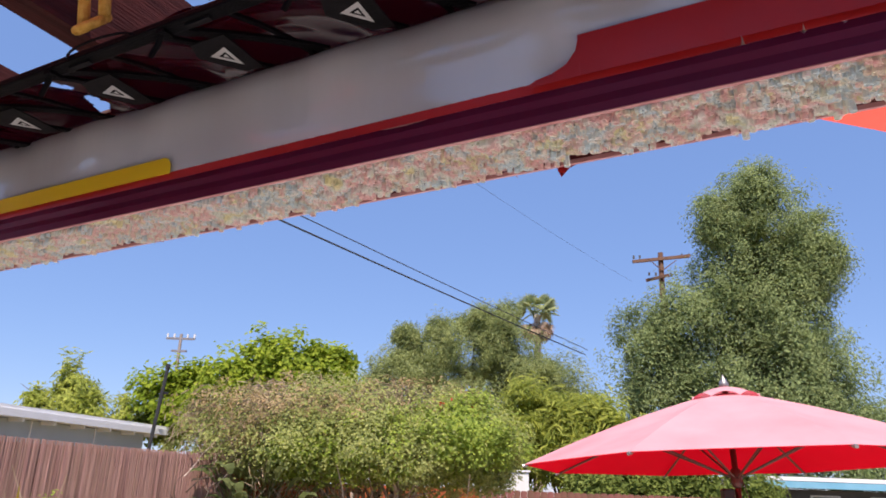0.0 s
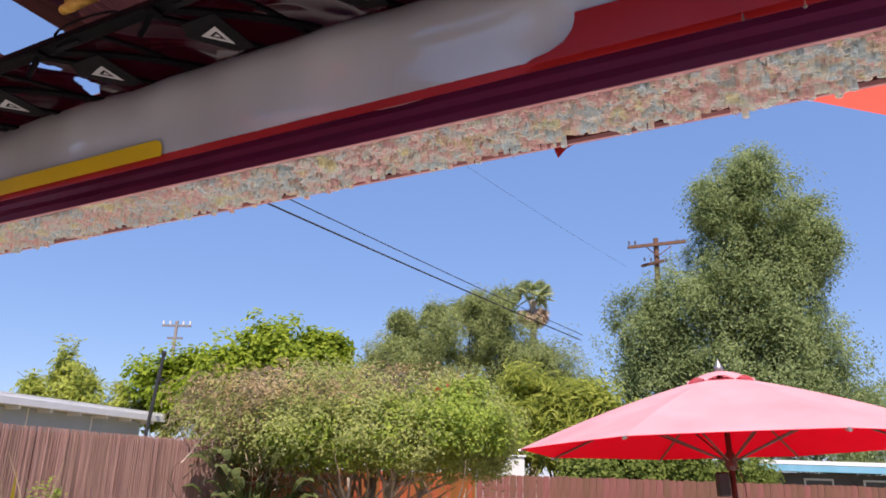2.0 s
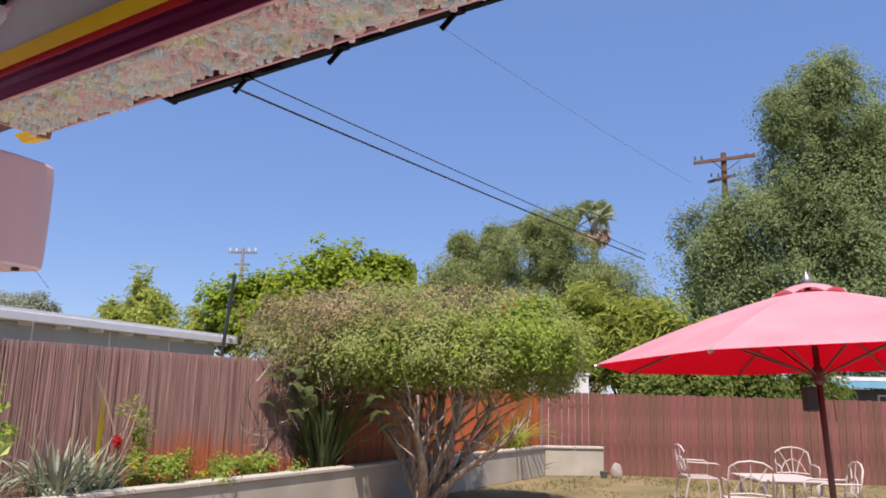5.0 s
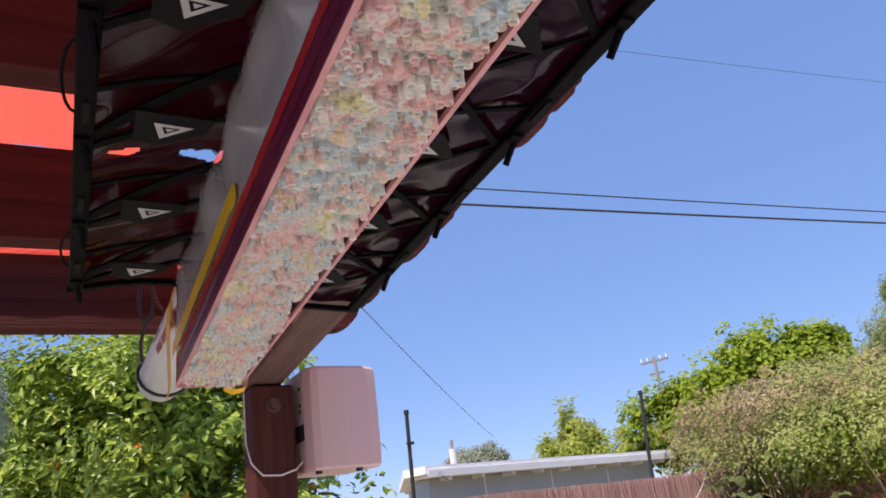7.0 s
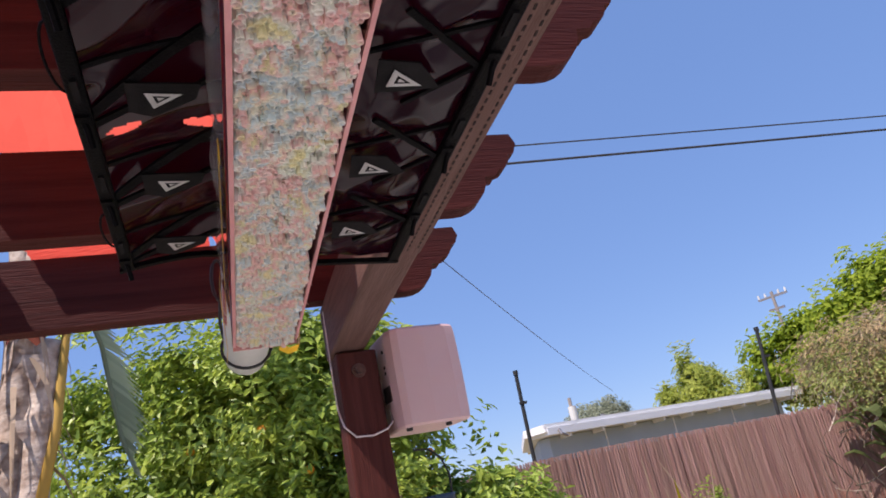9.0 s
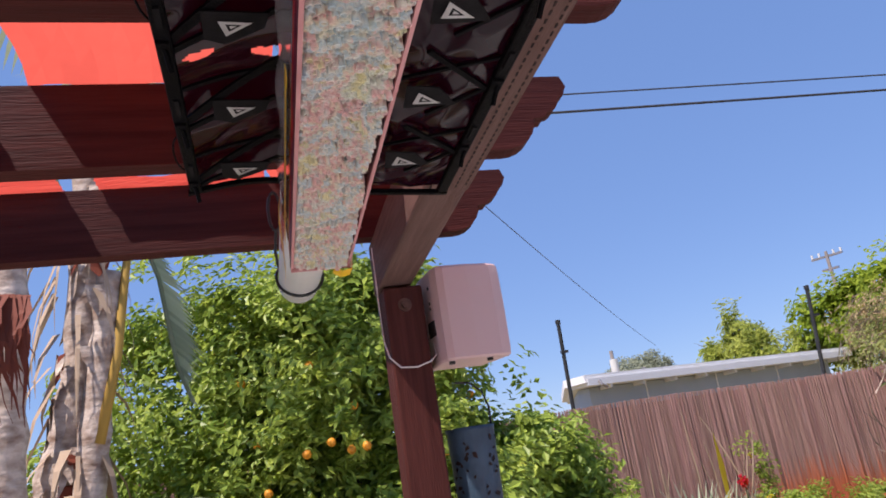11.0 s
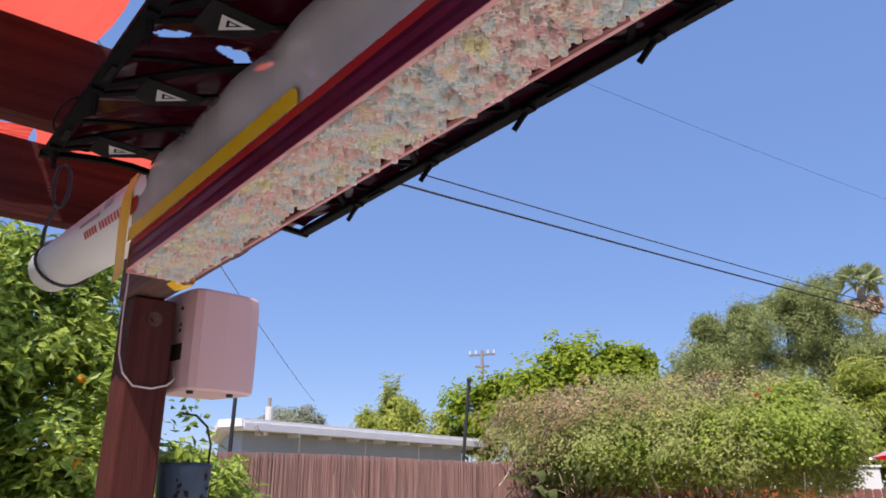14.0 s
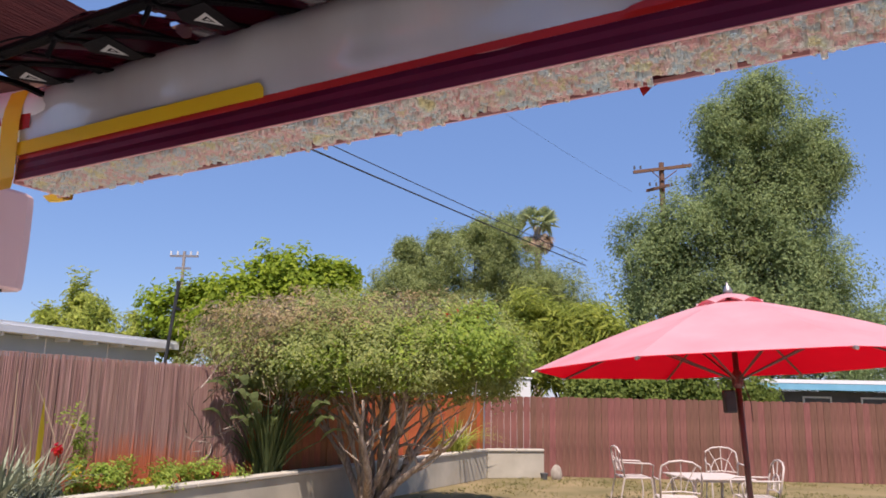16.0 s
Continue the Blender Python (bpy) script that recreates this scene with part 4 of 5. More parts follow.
# ---- garden furniture ----
def garden_chair(m):
    ch = thing("garden_chair", "cream-painted metal garden armchair with an arched back", "chair", m, "chairs round the table")
    part("back_frame", tubem([(-0.26, 0.22, 0.42), (-0.27, 0.27, 0.7), (-0.25, 0.30, 0.84), (-0.15, 0.315, 0.90), (0, 0.32, 0.92), (0.15, 0.315, 0.90), (0.25, 0.30, 0.84), (0.27, 0.27, 0.7), (0.26, 0.22, 0.42)], 0.014, 8), M_CHAIR, ch, smooth=True)
    part("back_rail", tubem([(-0.26, 0.235, 0.5), (0, 0.24, 0.52), (0.26, 0.235, 0.5)], 0.011, 6), M_CHAIR, ch)
    for s in (-1, 0, 1):
        part("back_slat", tubem([(s * 0.05, 0.24, 0.52), (s * 0.11, 0.28, 0.70), (s * 0.20, 0.305, 0.86 if s else 0.91)], 0.008, 6), M_CHAIR, ch)
    part("back_arch", tubem([(-0.2, 0.24, 0.52), (-0.12, 0.27, 0.68), (0, 0.285, 0.74), (0.12, 0.27, 0.68), (0.2, 0.24, 0.52)], 0.008, 6), M_CHAIR, ch)
    for i in range(7):
        y = -0.23 + i * 0.072
        part("seat_slat", boxm(-0.26, 0.26, y, y + 0.045, 0.405, 0.425, bevel=0.004), M_CHAIR, ch)
    for s in (-1, 1):
        part("arm", tubem([(s * 0.27, 0.26, 0.66), (s * 0.29, 0.05, 0.655), (s * 0.29, -0.2, 0.65), (s * 0.285, -0.27, 0.62), (s * 0.27, -0.25, 0.42)], 0.013, 8), M_CHAIR, ch, smooth=True)
        part("seat_rail", tubem([(s * 0.26, 0.24, 0.41), (s * 0.26, -0.24, 0.41)], 0.012, 6), M_CHAIR, ch)
        part("leg", tubem([(s * 0.265, -0.23, 0.42), (s * 0.27, -0.27, 0.2), (s * 0.27, -0.26, 0.0)], [0.015, 0.013, 0.012], 8), M_CHAIR, ch)
        part("leg", tubem([(s * 0.26, 0.22, 0.42), (s * 0.265, 0.27, 0.2), (s * 0.27, 0.31, 0.0)], [0.015, 0.013, 0.012], 8), M_CHAIR, ch)
    return ch


def place(x, y, turn):
    return Matrix.Translation((x, y, 0)) @ Matrix.Rotation(radians(turn), 4, "Z")


first = garden_chair(place(3.36, 13.35, 95))
for x, y, a in ((4.93, 13.3, -8), (4.46, 10.8, -95), (3.32, 10.6, 172)):
    copy_thing(first, place(x, y, a))
tab_ = thing("garden_table", "cream-painted metal garden table with a slatted top", "table", place(4.10, 11.7, 8) @ Matrix.Diagonal((1.05, 1.15, 0.84, 1)))
for i in range(9):
    part("top_slat", boxm(-0.48, 0.48, -0.42 + i * 0.094, -0.42 + i * 0.094 + 0.085, 0.70, 0.722, bevel=0.004), M_CHAIR, tab_)
part("apron", boxm(-0.45, 0.45, -0.38, 0.38, 0.66, 0.698), M_CHAIR, tab_)
for sx in (-1, 1):
    for sy in (-1, 1):
        part("leg", tubem([(sx * 0.4, sy * 0.33, 0.68), (sx * 0.37, sy * 0.30, 0.3), (sx * 0.42, sy * 0.36, 0.0)], 0.02, 8), M_CHAIR, tab_)
wk = thing("wicker_chair", "dark brown woven wicker chair with a rounded back", "chair", place(2.2, 7.0, 175))
for i in range(15):
    a = math.pi * i / 14
    part("back_stake", tubem([(-0.28 * math.cos(a) * 0.9, 0.2 + 0.10 * math.sin(a), 0.42), (-0.32 * math.cos(a), 0.24 + 0.14 * math.sin(a), 0.66 + 0.19 * math.sin(a))], 0.007, 5), M_WICKER, wk)
part("back_rim", tubem([(-0.32 * math.cos(math.pi * i / 20), 0.24 + 0.14 * math.sin(math.pi * i / 20), 0.66 + 0.19 * math.sin(math.pi * i / 20)) for i in range(21)], 0.022, 8), M_WICKER, wk, smooth=True)
part("back_band", tubem([(-0.31 * math.cos(math.pi * i / 20), 0.232 + 0.13 * math.sin(math.pi * i / 20), 0.60 + 0.14 * math.sin(math.pi * i / 20)) for i in range(21)], 0.012, 6), M_WICKER, wk, smooth=True)
part("seat", boxm(-0.28, 0.28, -0.25, 0.25, 0.36, 0.43, bevel=0.03), M_WICKER, wk)
for sx in (-1, 1):
    for sy in (-1, 1):
        part("leg", tubem([(sx * 0.24, sy * 0.2, 0.38), (sx * 0.26, sy * 0.23, 0)], 0.02, 8), M_WICKER, wk)
st1 = bmesh.new()
bmesh.ops.create_icosphere(st1, subdivisions=3, radius=0.2)
for v in st1.verts:
    v.co = Vector((v.co.x * 1.1, v.co.y * 0.8, max(0, v.co.z + 0.14))) * (1 + 0.12 * noise.noise(v.co * 6))
tagged(part("garden_stone", st1, M_STONE, m=place(2.50, 16.6, 20) @ Matrix.Diagonal((0.62, 0.4, 0.9, 1))), "pale rounded stone on the lawn by the fence", "stone")
bp = bmesh.new()
tube(bp, [(0, 0, 0), (0, 0, 0.02), (0, 0, 0.22), (0, 0, 0.25)], [0.10, 0.11, 0.15, 0.15], 18)
tagged(part("plant_pot", bp, M_SHADE, m=place(2.22, 16.5, 0) @ Matrix.Scale(0.55, 4)), "small dark plant pot by the planter's end", "pot")


# ---- overhead lines and poles ----
def line_of(name, p, q, sag, r, label):
    tagged(part(name, tubem(arc(p, q, sag, 24), r, 6), M_CABLE), label, "cable")


def beyond(p, q, k):
    p, q = Vector(p), Vector(q)
    return p + (q - p) * k


line_of("overhead_cable", (6.1, 32.7, 7.6), beyond((6.1, 32.7, 7.6), (-6.7, 10.1, 7.3), 1.5), 0.12, 0.022, "thick black overhead service cable")
line_of("overhead_cable", (6.2, 32.7, 7.82), beyond((6.2, 32.7, 7.82), (-6.63, 10.15, 7.62), 1.5), 0.12, 0.014, "thin black overhead cable")
line_of("overhead_cable", (-21.8, 33.7, 6.0), beyond((-21.8, 33.7, 6.0), (-9.9, 11.3, 6.7), 1.25), 0.2, 0.010, "thin grey overhead cable")
line_of("overhead_cable", (8.4, 33.2, 11.2), beyond((8.4, 33.2, 11.2), (-1.73, 15.1, 9.9), 1.3), 0.2, 0.004, "faint thin overhead cable")
up = thing("utility_pole", "weathered brown timber utility pole with two crossarms", "utility pole", place(9.75, 33.0, 0))
part("shaft", tubem([(0, 0, 0), (0, 0, 12.55)], [0.17, 0.12], 12), M_POLE, up)
part("crossarm", boxm(-1.35, 1.35, -0.2, -0.09, 12.15, 12.29), M_POLE, up, m=Matrix.Translation((0, 0, 12.2)) @ Matrix.Rotation(radians(-8), 4, "Y") @ Matrix.Translation((0, 0, -12.2)))
part("crossarm", boxm(-0.75, 0.5, -0.2, -0.09, 11.28, 11.40), M_POLE, up, m=Matrix.Rotation(radians(-52), 4, "Z"))
part("brace", tubem([(-0.65, -0.2, 12.2), (0, -0.15, 11.65)], 0.025, 5), M_POLE, up)
part("brace", tubem([(0.65, -0.2, 12.15), (0, -0.15, 11.65)], 0.025, 5), M_POLE, up)
for x in (-1.28, -1.0, 0.95, 1.28):
    part("insulator", tubem([(x, -0.14, 12.27 + x * 0.07), (x, -0.14, 12.42 + x * 0.07)], 0.045, 8), M_SHADE, up)
for x in (-0.6, -0.3, 0.4):
    part("insulator", tubem([(x, -0.14, 11.4), (x, -0.14, 11.55)], 0.045, 8), M_SHADE, up)
fp = thing("utility_pole", "distant grey utility pole with a crossarm above the trees", "utility pole", place(-14.05, 38.2, 0))
part("shaft", tubem([(0, 0, 0), (0, 0, 8.95)], [0.11, 0.075], 10), M_POLEGREY, fp)
part("crossarm", boxm(-0.75, 0.75, -0.06, 0.06, 8.65, 8.75), M_STEEL, fp)
part("crossarm", boxm(-0.4, 0.4, -0.06, 0.06, 8.0, 8.1), M_STEEL, fp)
for x in (-0.7, -0.35, 0.35, 0.7):
    part("insulator", tubem([(x, 0, 8.75), (x, 0, 8.95)], 0.05, 6), M_WHITEW, fp)
fq = thing("utility_pole", "distant pole with a pale transformer beside a far tree", "utility pole", place(-24.6, 33.6, 0))
part("shaft", tubem([(0, 0, 0), (0, 0, 6.3)], [0.13, 0.1], 10), M_POLEGREY, fq)
part("transformer", tubem([(0.2, -0.2, 5.0), (0.2, -0.2, 5.8)], 0.22, 12), M_WHITEW, fq, "pale transformer can")


# ---- neighbouring buildings ----
nh = thing("neighbour_house", "low pale house with a white flat roof beyond the reed fence", "house",
           Matrix.Translation((-7.47, 20.75, 0.195)) @ Matrix.Rotation(math.atan2(-8.3, -2.3), 4, "Z"))
part("wall", prism([(0.35, -4.9), (0.35, -0.45), (7.85, -0.45), (7.9, -0.8), (5.4, -4.9)], -0.195, 2.62), M_HOUSE, nh, "pale wall with bluish eave shade put into its colour")
part("roof", prism([(-0.05, -5.2), (-0.05, 0.0), (8.2, 0.0), (8.27, -0.75), (5.5, -5.2)], 2.70, 2.86), M_ROOFW, nh, "white coated flat roof")
part("fascia", boxm(-0.02, 8.17, -0.06, 0.03, 2.63, 2.78), M_ROOFW, nh, "white fascia board")
part("soffit", prism([(0.0, -5.1), (0.0, -0.061), (8.1, -0.061), (8.15, -0.75), (5.4, -5.1)], 2.635, 2.698), M_ROOFW, nh)
for x in (2.2, 4.2, 6.3):
    part("seam", boxm(x, x + 0.03, -0.449, -0.43, 0, 2.62), M_ROOFW, nh)
for i in range(9):
    part("rafter_tail", boxm(0.3 + i * 0.9, 0.36 + i * 0.9, -0.449, -0.065, 2.55, 2.632), M_ROOFW, nh)
part("vent_pipe", tubem([(5.4, -1.5, 2.86), (5.4, -1.5, 3.05)], 0.05, 8), M_STEEL, nh)
part("bracket", tubem([(7.9, 0.05, 2.72), (7.9, 0.12, 2.62), (7.75, 0.1, 2.56)], 0.03, 6), M_STEEL, nh)
gb = thing("white_outbuilding", "small white outbuilding behind the yard corner", "building", place(2.2, 22.4, 0))
part("wall", boxm(-0.95, 0.35, 0, 2.2, 0, 2.26), M_WHITEW, gb)
part("roof", boxm(-1.0, 0.4, -0.04, 2.3, 2.264, 2.31), M_ROOFW, gb)
bh = thing("blue_trimmed_house", "low neighbouring house with a light blue fascia", "house", place(10.3, 24.0, -4))
# the shade below the fascia is painted as a dark wall colour
part("wall", boxm(0.3, 11, 0.6, 6, 0, 2.1), M_SHADE, bh, "wall with its shade put into the dark grey")
part("fascia", boxm(-0.4, 11.5, -0.05, 0.05, 2.14, 2.34), M_BLUE, bh, "light blue fascia")
part("roof", boxm(-0.42, 11.5, -0.06, 6.5, 2.345, 2.46), M_ROOFW, bh, "pale roof edge")
for x in (1.2, 3.0, 4.9):
    w_ = part("window", boxm(x, x + 0.9, 0.56, 0.598, 1.2, 1.95), M_WHITEW, bh)
    part("pane", boxm(x + 0.06, x + 0.84, 0.55, 0.559, 1.26, 1.89), M_SHADE, w_)


# ---- trees ----
def limb(g, p, d, length, bend, n=5):
    pts = [Vector(p)]
    d = Vector(d).normalized()
    for _ in range(n):
        d = (d + Vector((g.uniform(-bend, bend), g.uniform(-bend, bend), g.uniform(-bend * 0.4, bend)))).normalized()
        pts.append(pts[-1] + d * length / n)
    return pts


# many-stemmed shrub tree on the lawn
sh = thing("shrub_tree", "broad many-stemmed shrub tree with pale bark and dry flower heads", "tree", place(-0.95, 11.55, 0))
g = random.Random(21)
for i in range(19):
    a = i * 2.4 + g.uniform(-0.3, 0.3)
    out = g.uniform(0.05, 0.62)
    r0 = g.uniform(0.045, 0.085)
    p = limb(g, (0.17 * math.cos(a) * g.uniform(0.4, 1.1), 0.17 * math.sin(a), 0), (out * math.cos(a) * 0.95, out * 0.8 * math.sin(a), 1.35), g.uniform(1.9, 2.4), 0.30, 10)
    stem = part("trunk", tubem(p, [r0 * (1.25 if k == 0 else 1.0) * (1 - 0.078 * k) * g.uniform(0.88, 1.12) for k in range(11)], 8), M_BARK, sh, smooth=True)
    for k in (4, 5, 6, 7, 8):
        part("limb", tubem(limb(g, p[k], (math.cos(a) * 0.8 + g.uniform(-0.9, 0.9), math.sin(a) * 0.6 + g.uniform(-0.9, 0.9), g.uniform(0.5, 1.2)), g.uniform(0.6, 1.2), 0.35, 5), [0.026, 0.020, 0.015, 0.011, 0.008, 0.005], 6), M_BARK, stem)
blob = [(-0.4, 0, 2.45, 1.55, 1.3, 0.72, 3), (-1.75, 0.1, 2.35, 1.0, 1.0, 0.62, 1.7), (1.1, 0, 2.35, 1.0, 1.0, 0.66, 1.7), (0.25, -0.5, 2.28, 1.2, 0.9, 0.42, 1.4),
        (-2.3, -0.1, 2.1, 0.55, 0.6, 0.4, 0.6), (1.75, -0.1, 2.15, 0.45, 0.5, 0.4, 0.5), (-1.0, -0.6, 2.22, 0.9, 0.7, 0.42, 1.0)]
leaves("crown", sh, L_SHRUB, blob, 84000, 0.050, 0.032, 3, clump=0.12, per=36, shell=0.55)
leaves("crown", sh, L_SHRUBG, [(0.5, -0.35, 2.24, 1.5, 0.9, 0.42, 2), (1.1, -0.1, 2.5, 0.9, 0.9, 0.5, 1), (-0.6, -0.5, 2.12, 0.9, 0.6, 0.33, 1)], 32000, 0.056, 0.038, 4, clump=0.11, per=40)
leaves("twig", sh, L_TWIG, [(-1.4, -0.2, 2.3, 1.3, 0.9, 0.75, 2), (-0.2, 0, 2.75, 1.2, 1.0, 0.5, 1.5), (0.8, -0.1, 2.7, 1.0, 0.8, 0.5, 0.9)], 5500, 0.18, 0.010, 8, clump=0.12, per=16, up=2.2, shell=0.6, label="bare grey-brown twigs")
leaves("petals", sh, L_REDFL, [(-0.2, -0.4, 2.4, 1.8, 0.9, 0.5, 1)], 70, 0.06, 0.05, 9, clump=0.02, per=4, label="few red petals")
leaves("bloom", sh, L_DRY, [(-0.9, -0.1, 2.7, 1.5, 1.0, 0.55, 2), (0.6, 0, 2.8, 1.2, 1.0, 0.4, 1.3), (-1.7, -0.3, 2.3, 0.9, 0.7, 0.55, 0.8)], 8000, 0.07, 0.022, 6, clump=0.09, per=26, up=1.2, label="dry brown flower heads")


def billow(blobs, n, seed):
    """Breaks a few large masses into many smaller boughs with gaps between them."""
    g_ = random.Random(seed)
    out = []
    for b in g_.choices(blobs, [b[6] for b in blobs], k=n):
        d = Vector((g_.gauss(0, 1), g_.gauss(0, 1), g_.gauss(0.25, 1))).normalized()
        u, r = g_.uniform(0.35, 0.82), g_.uniform(0.26, 0.48)
        out.append((b[0] + d.x * b[3] * u, b[1] + d.y * b[4] * u, b[2] + d.z * b[5] * u, b[3] * r, b[4] * r, b[5] * r * 0.9, r * r))
    total = sum(o[6] for o in out) / sum(b[6] for b in blobs)
    return [o[:6] + (o[6] / total,) for o in out] + [b[:6] + (b[6] * 1.2,) for b in blobs]


def tree(name, label, x, y, height, blobs, n, ll, lw, material, seed, clump=0.3, per=50, droop=0.0, trunk_r=0.2, bark=M_BARKD, shell=0.7, limbs=7, boughs=0):
    t = thing(name, label, "tree", place(x, y, 0))
    g_ = random.Random(seed)
    p = limb(g_, (0, 0, 0), (0, 0, 1), height * 0.75, 0.06, 6)
    tr = part("trunk", tubem(p, [trunk_r * (1 - 0.12 * i) for i in range(7)], 10), bark, t, smooth=True)
    for i in range(limbs):
        k = g_.randint(2, 6)
        b = blobs[i % len(blobs)]
        part("limb", tubem([p[k], (Vector(b[:3]) + p[k]) / 2 + Vector((0, 0, 0.1 * height * 0.2)), Vector(b[:3]) + Vector((0, 0, b[5] * 0.3))], [trunk_r * 0.5, trunk_r * 0.3, trunk_r * 0.08], 7), bark, tr, smooth=True)
    leaves("crown", t, material, billow(blobs, boughs, seed) if boughs else blobs, n, ll, lw, seed + 1, clump=clump, per=per, droop=droop, shell=shell)
    return t


# citrus tree by the pergola
ot = tree("orange_tree", "dense glossy orange tree with ripe oranges", -5.0, 4.0, 3.4,
          [(-0.08, -0.10, 2.58, 1.18, 1.14, 1.25, 4.4), (-0.55, -0.75, 1.6, 1.0, 0.9, 1.1, 2), (0.35, 0.6, 1.55, 0.95, 0.85, 1.0, 2), (0.5, -0.1, 1.3, 1.2, 1.2, 0.95, 2), (0.70, 1.25, 1.0, 0.80, 0.80, 0.85, 1.7), (0.72, 1.28, 1.42, 0.62, 0.62, 0.62, 1.5), (-0.9, -1.0, 1.1, 0.9, 0.8, 0.9, 1.2), (-0.75, -0.95, 2.6, 0.9, 0.9, 1.05, 1.8), (-1.3, -1.55, 1.45, 0.85, 0.85, 1.1, 1.6)],
          138000, 0.086, 0.040, L_ORANGE, 31, clump=0.085, per=30, trunk_r=0.09, shell=0.55, boughs=120)
g = random.Random(12)
fr = bmesh.new()
bmesh.ops.create_icosphere(fr, subdivisions=3, radius=0.032)
fruit = finish(fr, "orange_fruit", M_ORANGE, True)
for _ in range(46):
    a, z = g.uniform(-2.3, 1.0), g.uniform(0.7, 2.6)
    r = 1.25 if z < 2 else 1.05
    part("orange_fruit", fruit, M_ORANGE, ot, "ripe orange", m=Matrix.Translation((math.cos(a) * r * g.uniform(0.82, 1.0), math.sin(a) * r * g.uniform(0.82, 1.08), z)))

tree("leafy_tree", "bright green leafy tree beyond the fence", -4.9, 21.5, 5.2,
     [(0.6, 0, 4.6, 1.5, 1.4, 1.25, 3), (1.5, 0, 4.75, 0.9, 0.9, 0.95, 1.4), (-1.2, 0, 4.2, 1.3, 1.2, 1.1, 2), (-2.5, 0, 3.7, 1.1, 1.0, 1.1, 1.6), (1.8, 0, 3.5, 1.2, 1.2, 1.2, 1.5), (0, 0, 2.8, 2.3, 1.5, 1.0, 1.5)], 30000, 0.17, 0.11, L_BRIGHT, 41, clump=0.2, per=34, shell=0.6, boughs=60)
tree("slender_tree", "thin yellow-green young tree behind the white-roofed house", -10.6, 21.5, 4.4,
     [(0, 0, 4.1, 0.6, 0.7, 0.95, 2), (-1.0, 0, 3.5, 0.5, 0.5, 0.6, 1), (0.8, 0, 3.5, 0.9, 0.8, 0.75, 1.6), (2.2, 0, 3.2, 1.1, 0.8, 0.75, 1.4), (-1.6, 0, 4.0, 0.16, 0.16, 0.55, 0.3), (0.6, 0, 2.6, 2.2, 0.8, 0.5, 1.2)], 9000, 0.20, 0.06, L_HEDGE, 43, clump=0.14, per=18, trunk_r=0.06, shell=0.4)
tree("pine_tree", "dark olive spreading pine tree", 1.0, 37.0, 9.5,
     [(0.3, 0, 8.5, 2.3, 2.2, 1.9, 2.4), (-2.4, 0, 7.3, 2.0, 2.0, 1.6, 2), (2.7, 0, 7.5, 1.8, 2.0, 1.8, 2), (-4.3, 0, 6.1, 1.5, 1.5, 1.6, 1.3), (4.6, 0, 6.4, 1.6, 1.5, 1.7, 1.4), (0, 0, 5.5, 4.5, 2.5, 1.7, 2), (1.5, 0, 9.4, 1.2, 1.2, 1.3, 0.8), (-1.2, 0, 8.7, 1.0, 1.2, 1.2, 0.7), (1.9, 0, 10.2, 0.6, 0.7, 0.9, 0.35), (0.5, 0, 9.9, 0.55, 0.6, 0.8, 0.3), (-1.6, 0, 9.3, 0.5, 0.6, 0.8, 0.3), (-3.2, 0, 8.6, 0.6, 0.6, 0.9, 0.35)], 130000, 0.19, 0.045, L_PINE, 51, clump=0.26, per=40, droop=-1.0, trunk_r=0.3, shell=0.5, boughs=90)
tree("tall_tree", "tall grey-green evergreen tree with a dense column of foliage", 11.9, 28.0, 13.5,
     [(0.3, 0, 12.0, 2.0, 1.8, 2.3, 2.2), (1.9, 0, 11.0, 1.4, 1.4, 2.0, 1.3), (-1.4, 0, 12.3, 0.9, 1.0, 1.0, 0.7), (0.9, 0, 8.8, 2.6, 2.0, 2.2, 2.4), (0.8, 0, 6.0, 3.3, 2.4, 2.4, 3), (2.3, 0, 4.0, 3.4, 2.4, 2.2, 2.4), (-3.0, 0, 7.4, 1.5, 1.6, 2.2, 1.5), (-4.5, 0, 6.6, 1.3, 1.5, 2.2, 1.2), (-3.2, 0, 4.5, 2.6, 2.0, 2.0, 1.6), (-1.0, 0, 9.7, 1.3, 1.4, 1.7, 1.0), (0.4, 0, 13.6, 1.0, 1.0, 1.0, 0.5), (2.9, 0, 12.2, 0.7, 0.8, 0.9, 0.3)],
     270000, 0.13, 0.055, L_TALL, 61, clump=0.28, per=44, droop=0.5, trunk_r=0.32, shell=0.55, boughs=160)
tree("hedge_tree", "yellow-green feathery tree behind the back fence", 3.6, 23.5, 4.6,
     [(-0.6, 0, 3.6, 1.1, 1.0, 1.3, 2), (0.9, 0, 3.1, 1.3, 1.0, 1.3, 2), (-1.6, 0, 3.0, 1.0, 1.0, 1.0, 1), (2.6, 0, 2.9, 1.3, 1.0, 1.0, 1.4)], 22000, 0.34, 0.06, L_HEDGE, 71, clump=0.28, per=44, droop=1.1, trunk_r=0.1)
for x, y, s, sd in ((6.2, 22.2, 1.0, 81), (8.2, 22.6, 0.92, 83), (5.0, 21.6, 0.8, 87)):
    tree("leafy_bush", "green leafy bush showing over the back fence", x, y, 2.6,
         [(0, 0, 2.2 * s, 1.3, 0.9, 0.95 * s, 2), (-0.9, 0, 1.8 * s, 0.9, 0.8, 0.8, 1), (0.9, 0, 1.9 * s, 0.9, 0.8, 0.8, 1)], 10000, 0.13, 0.085, L_BUSH, sd, clump=0.2, per=34, trunk_r=0.06)
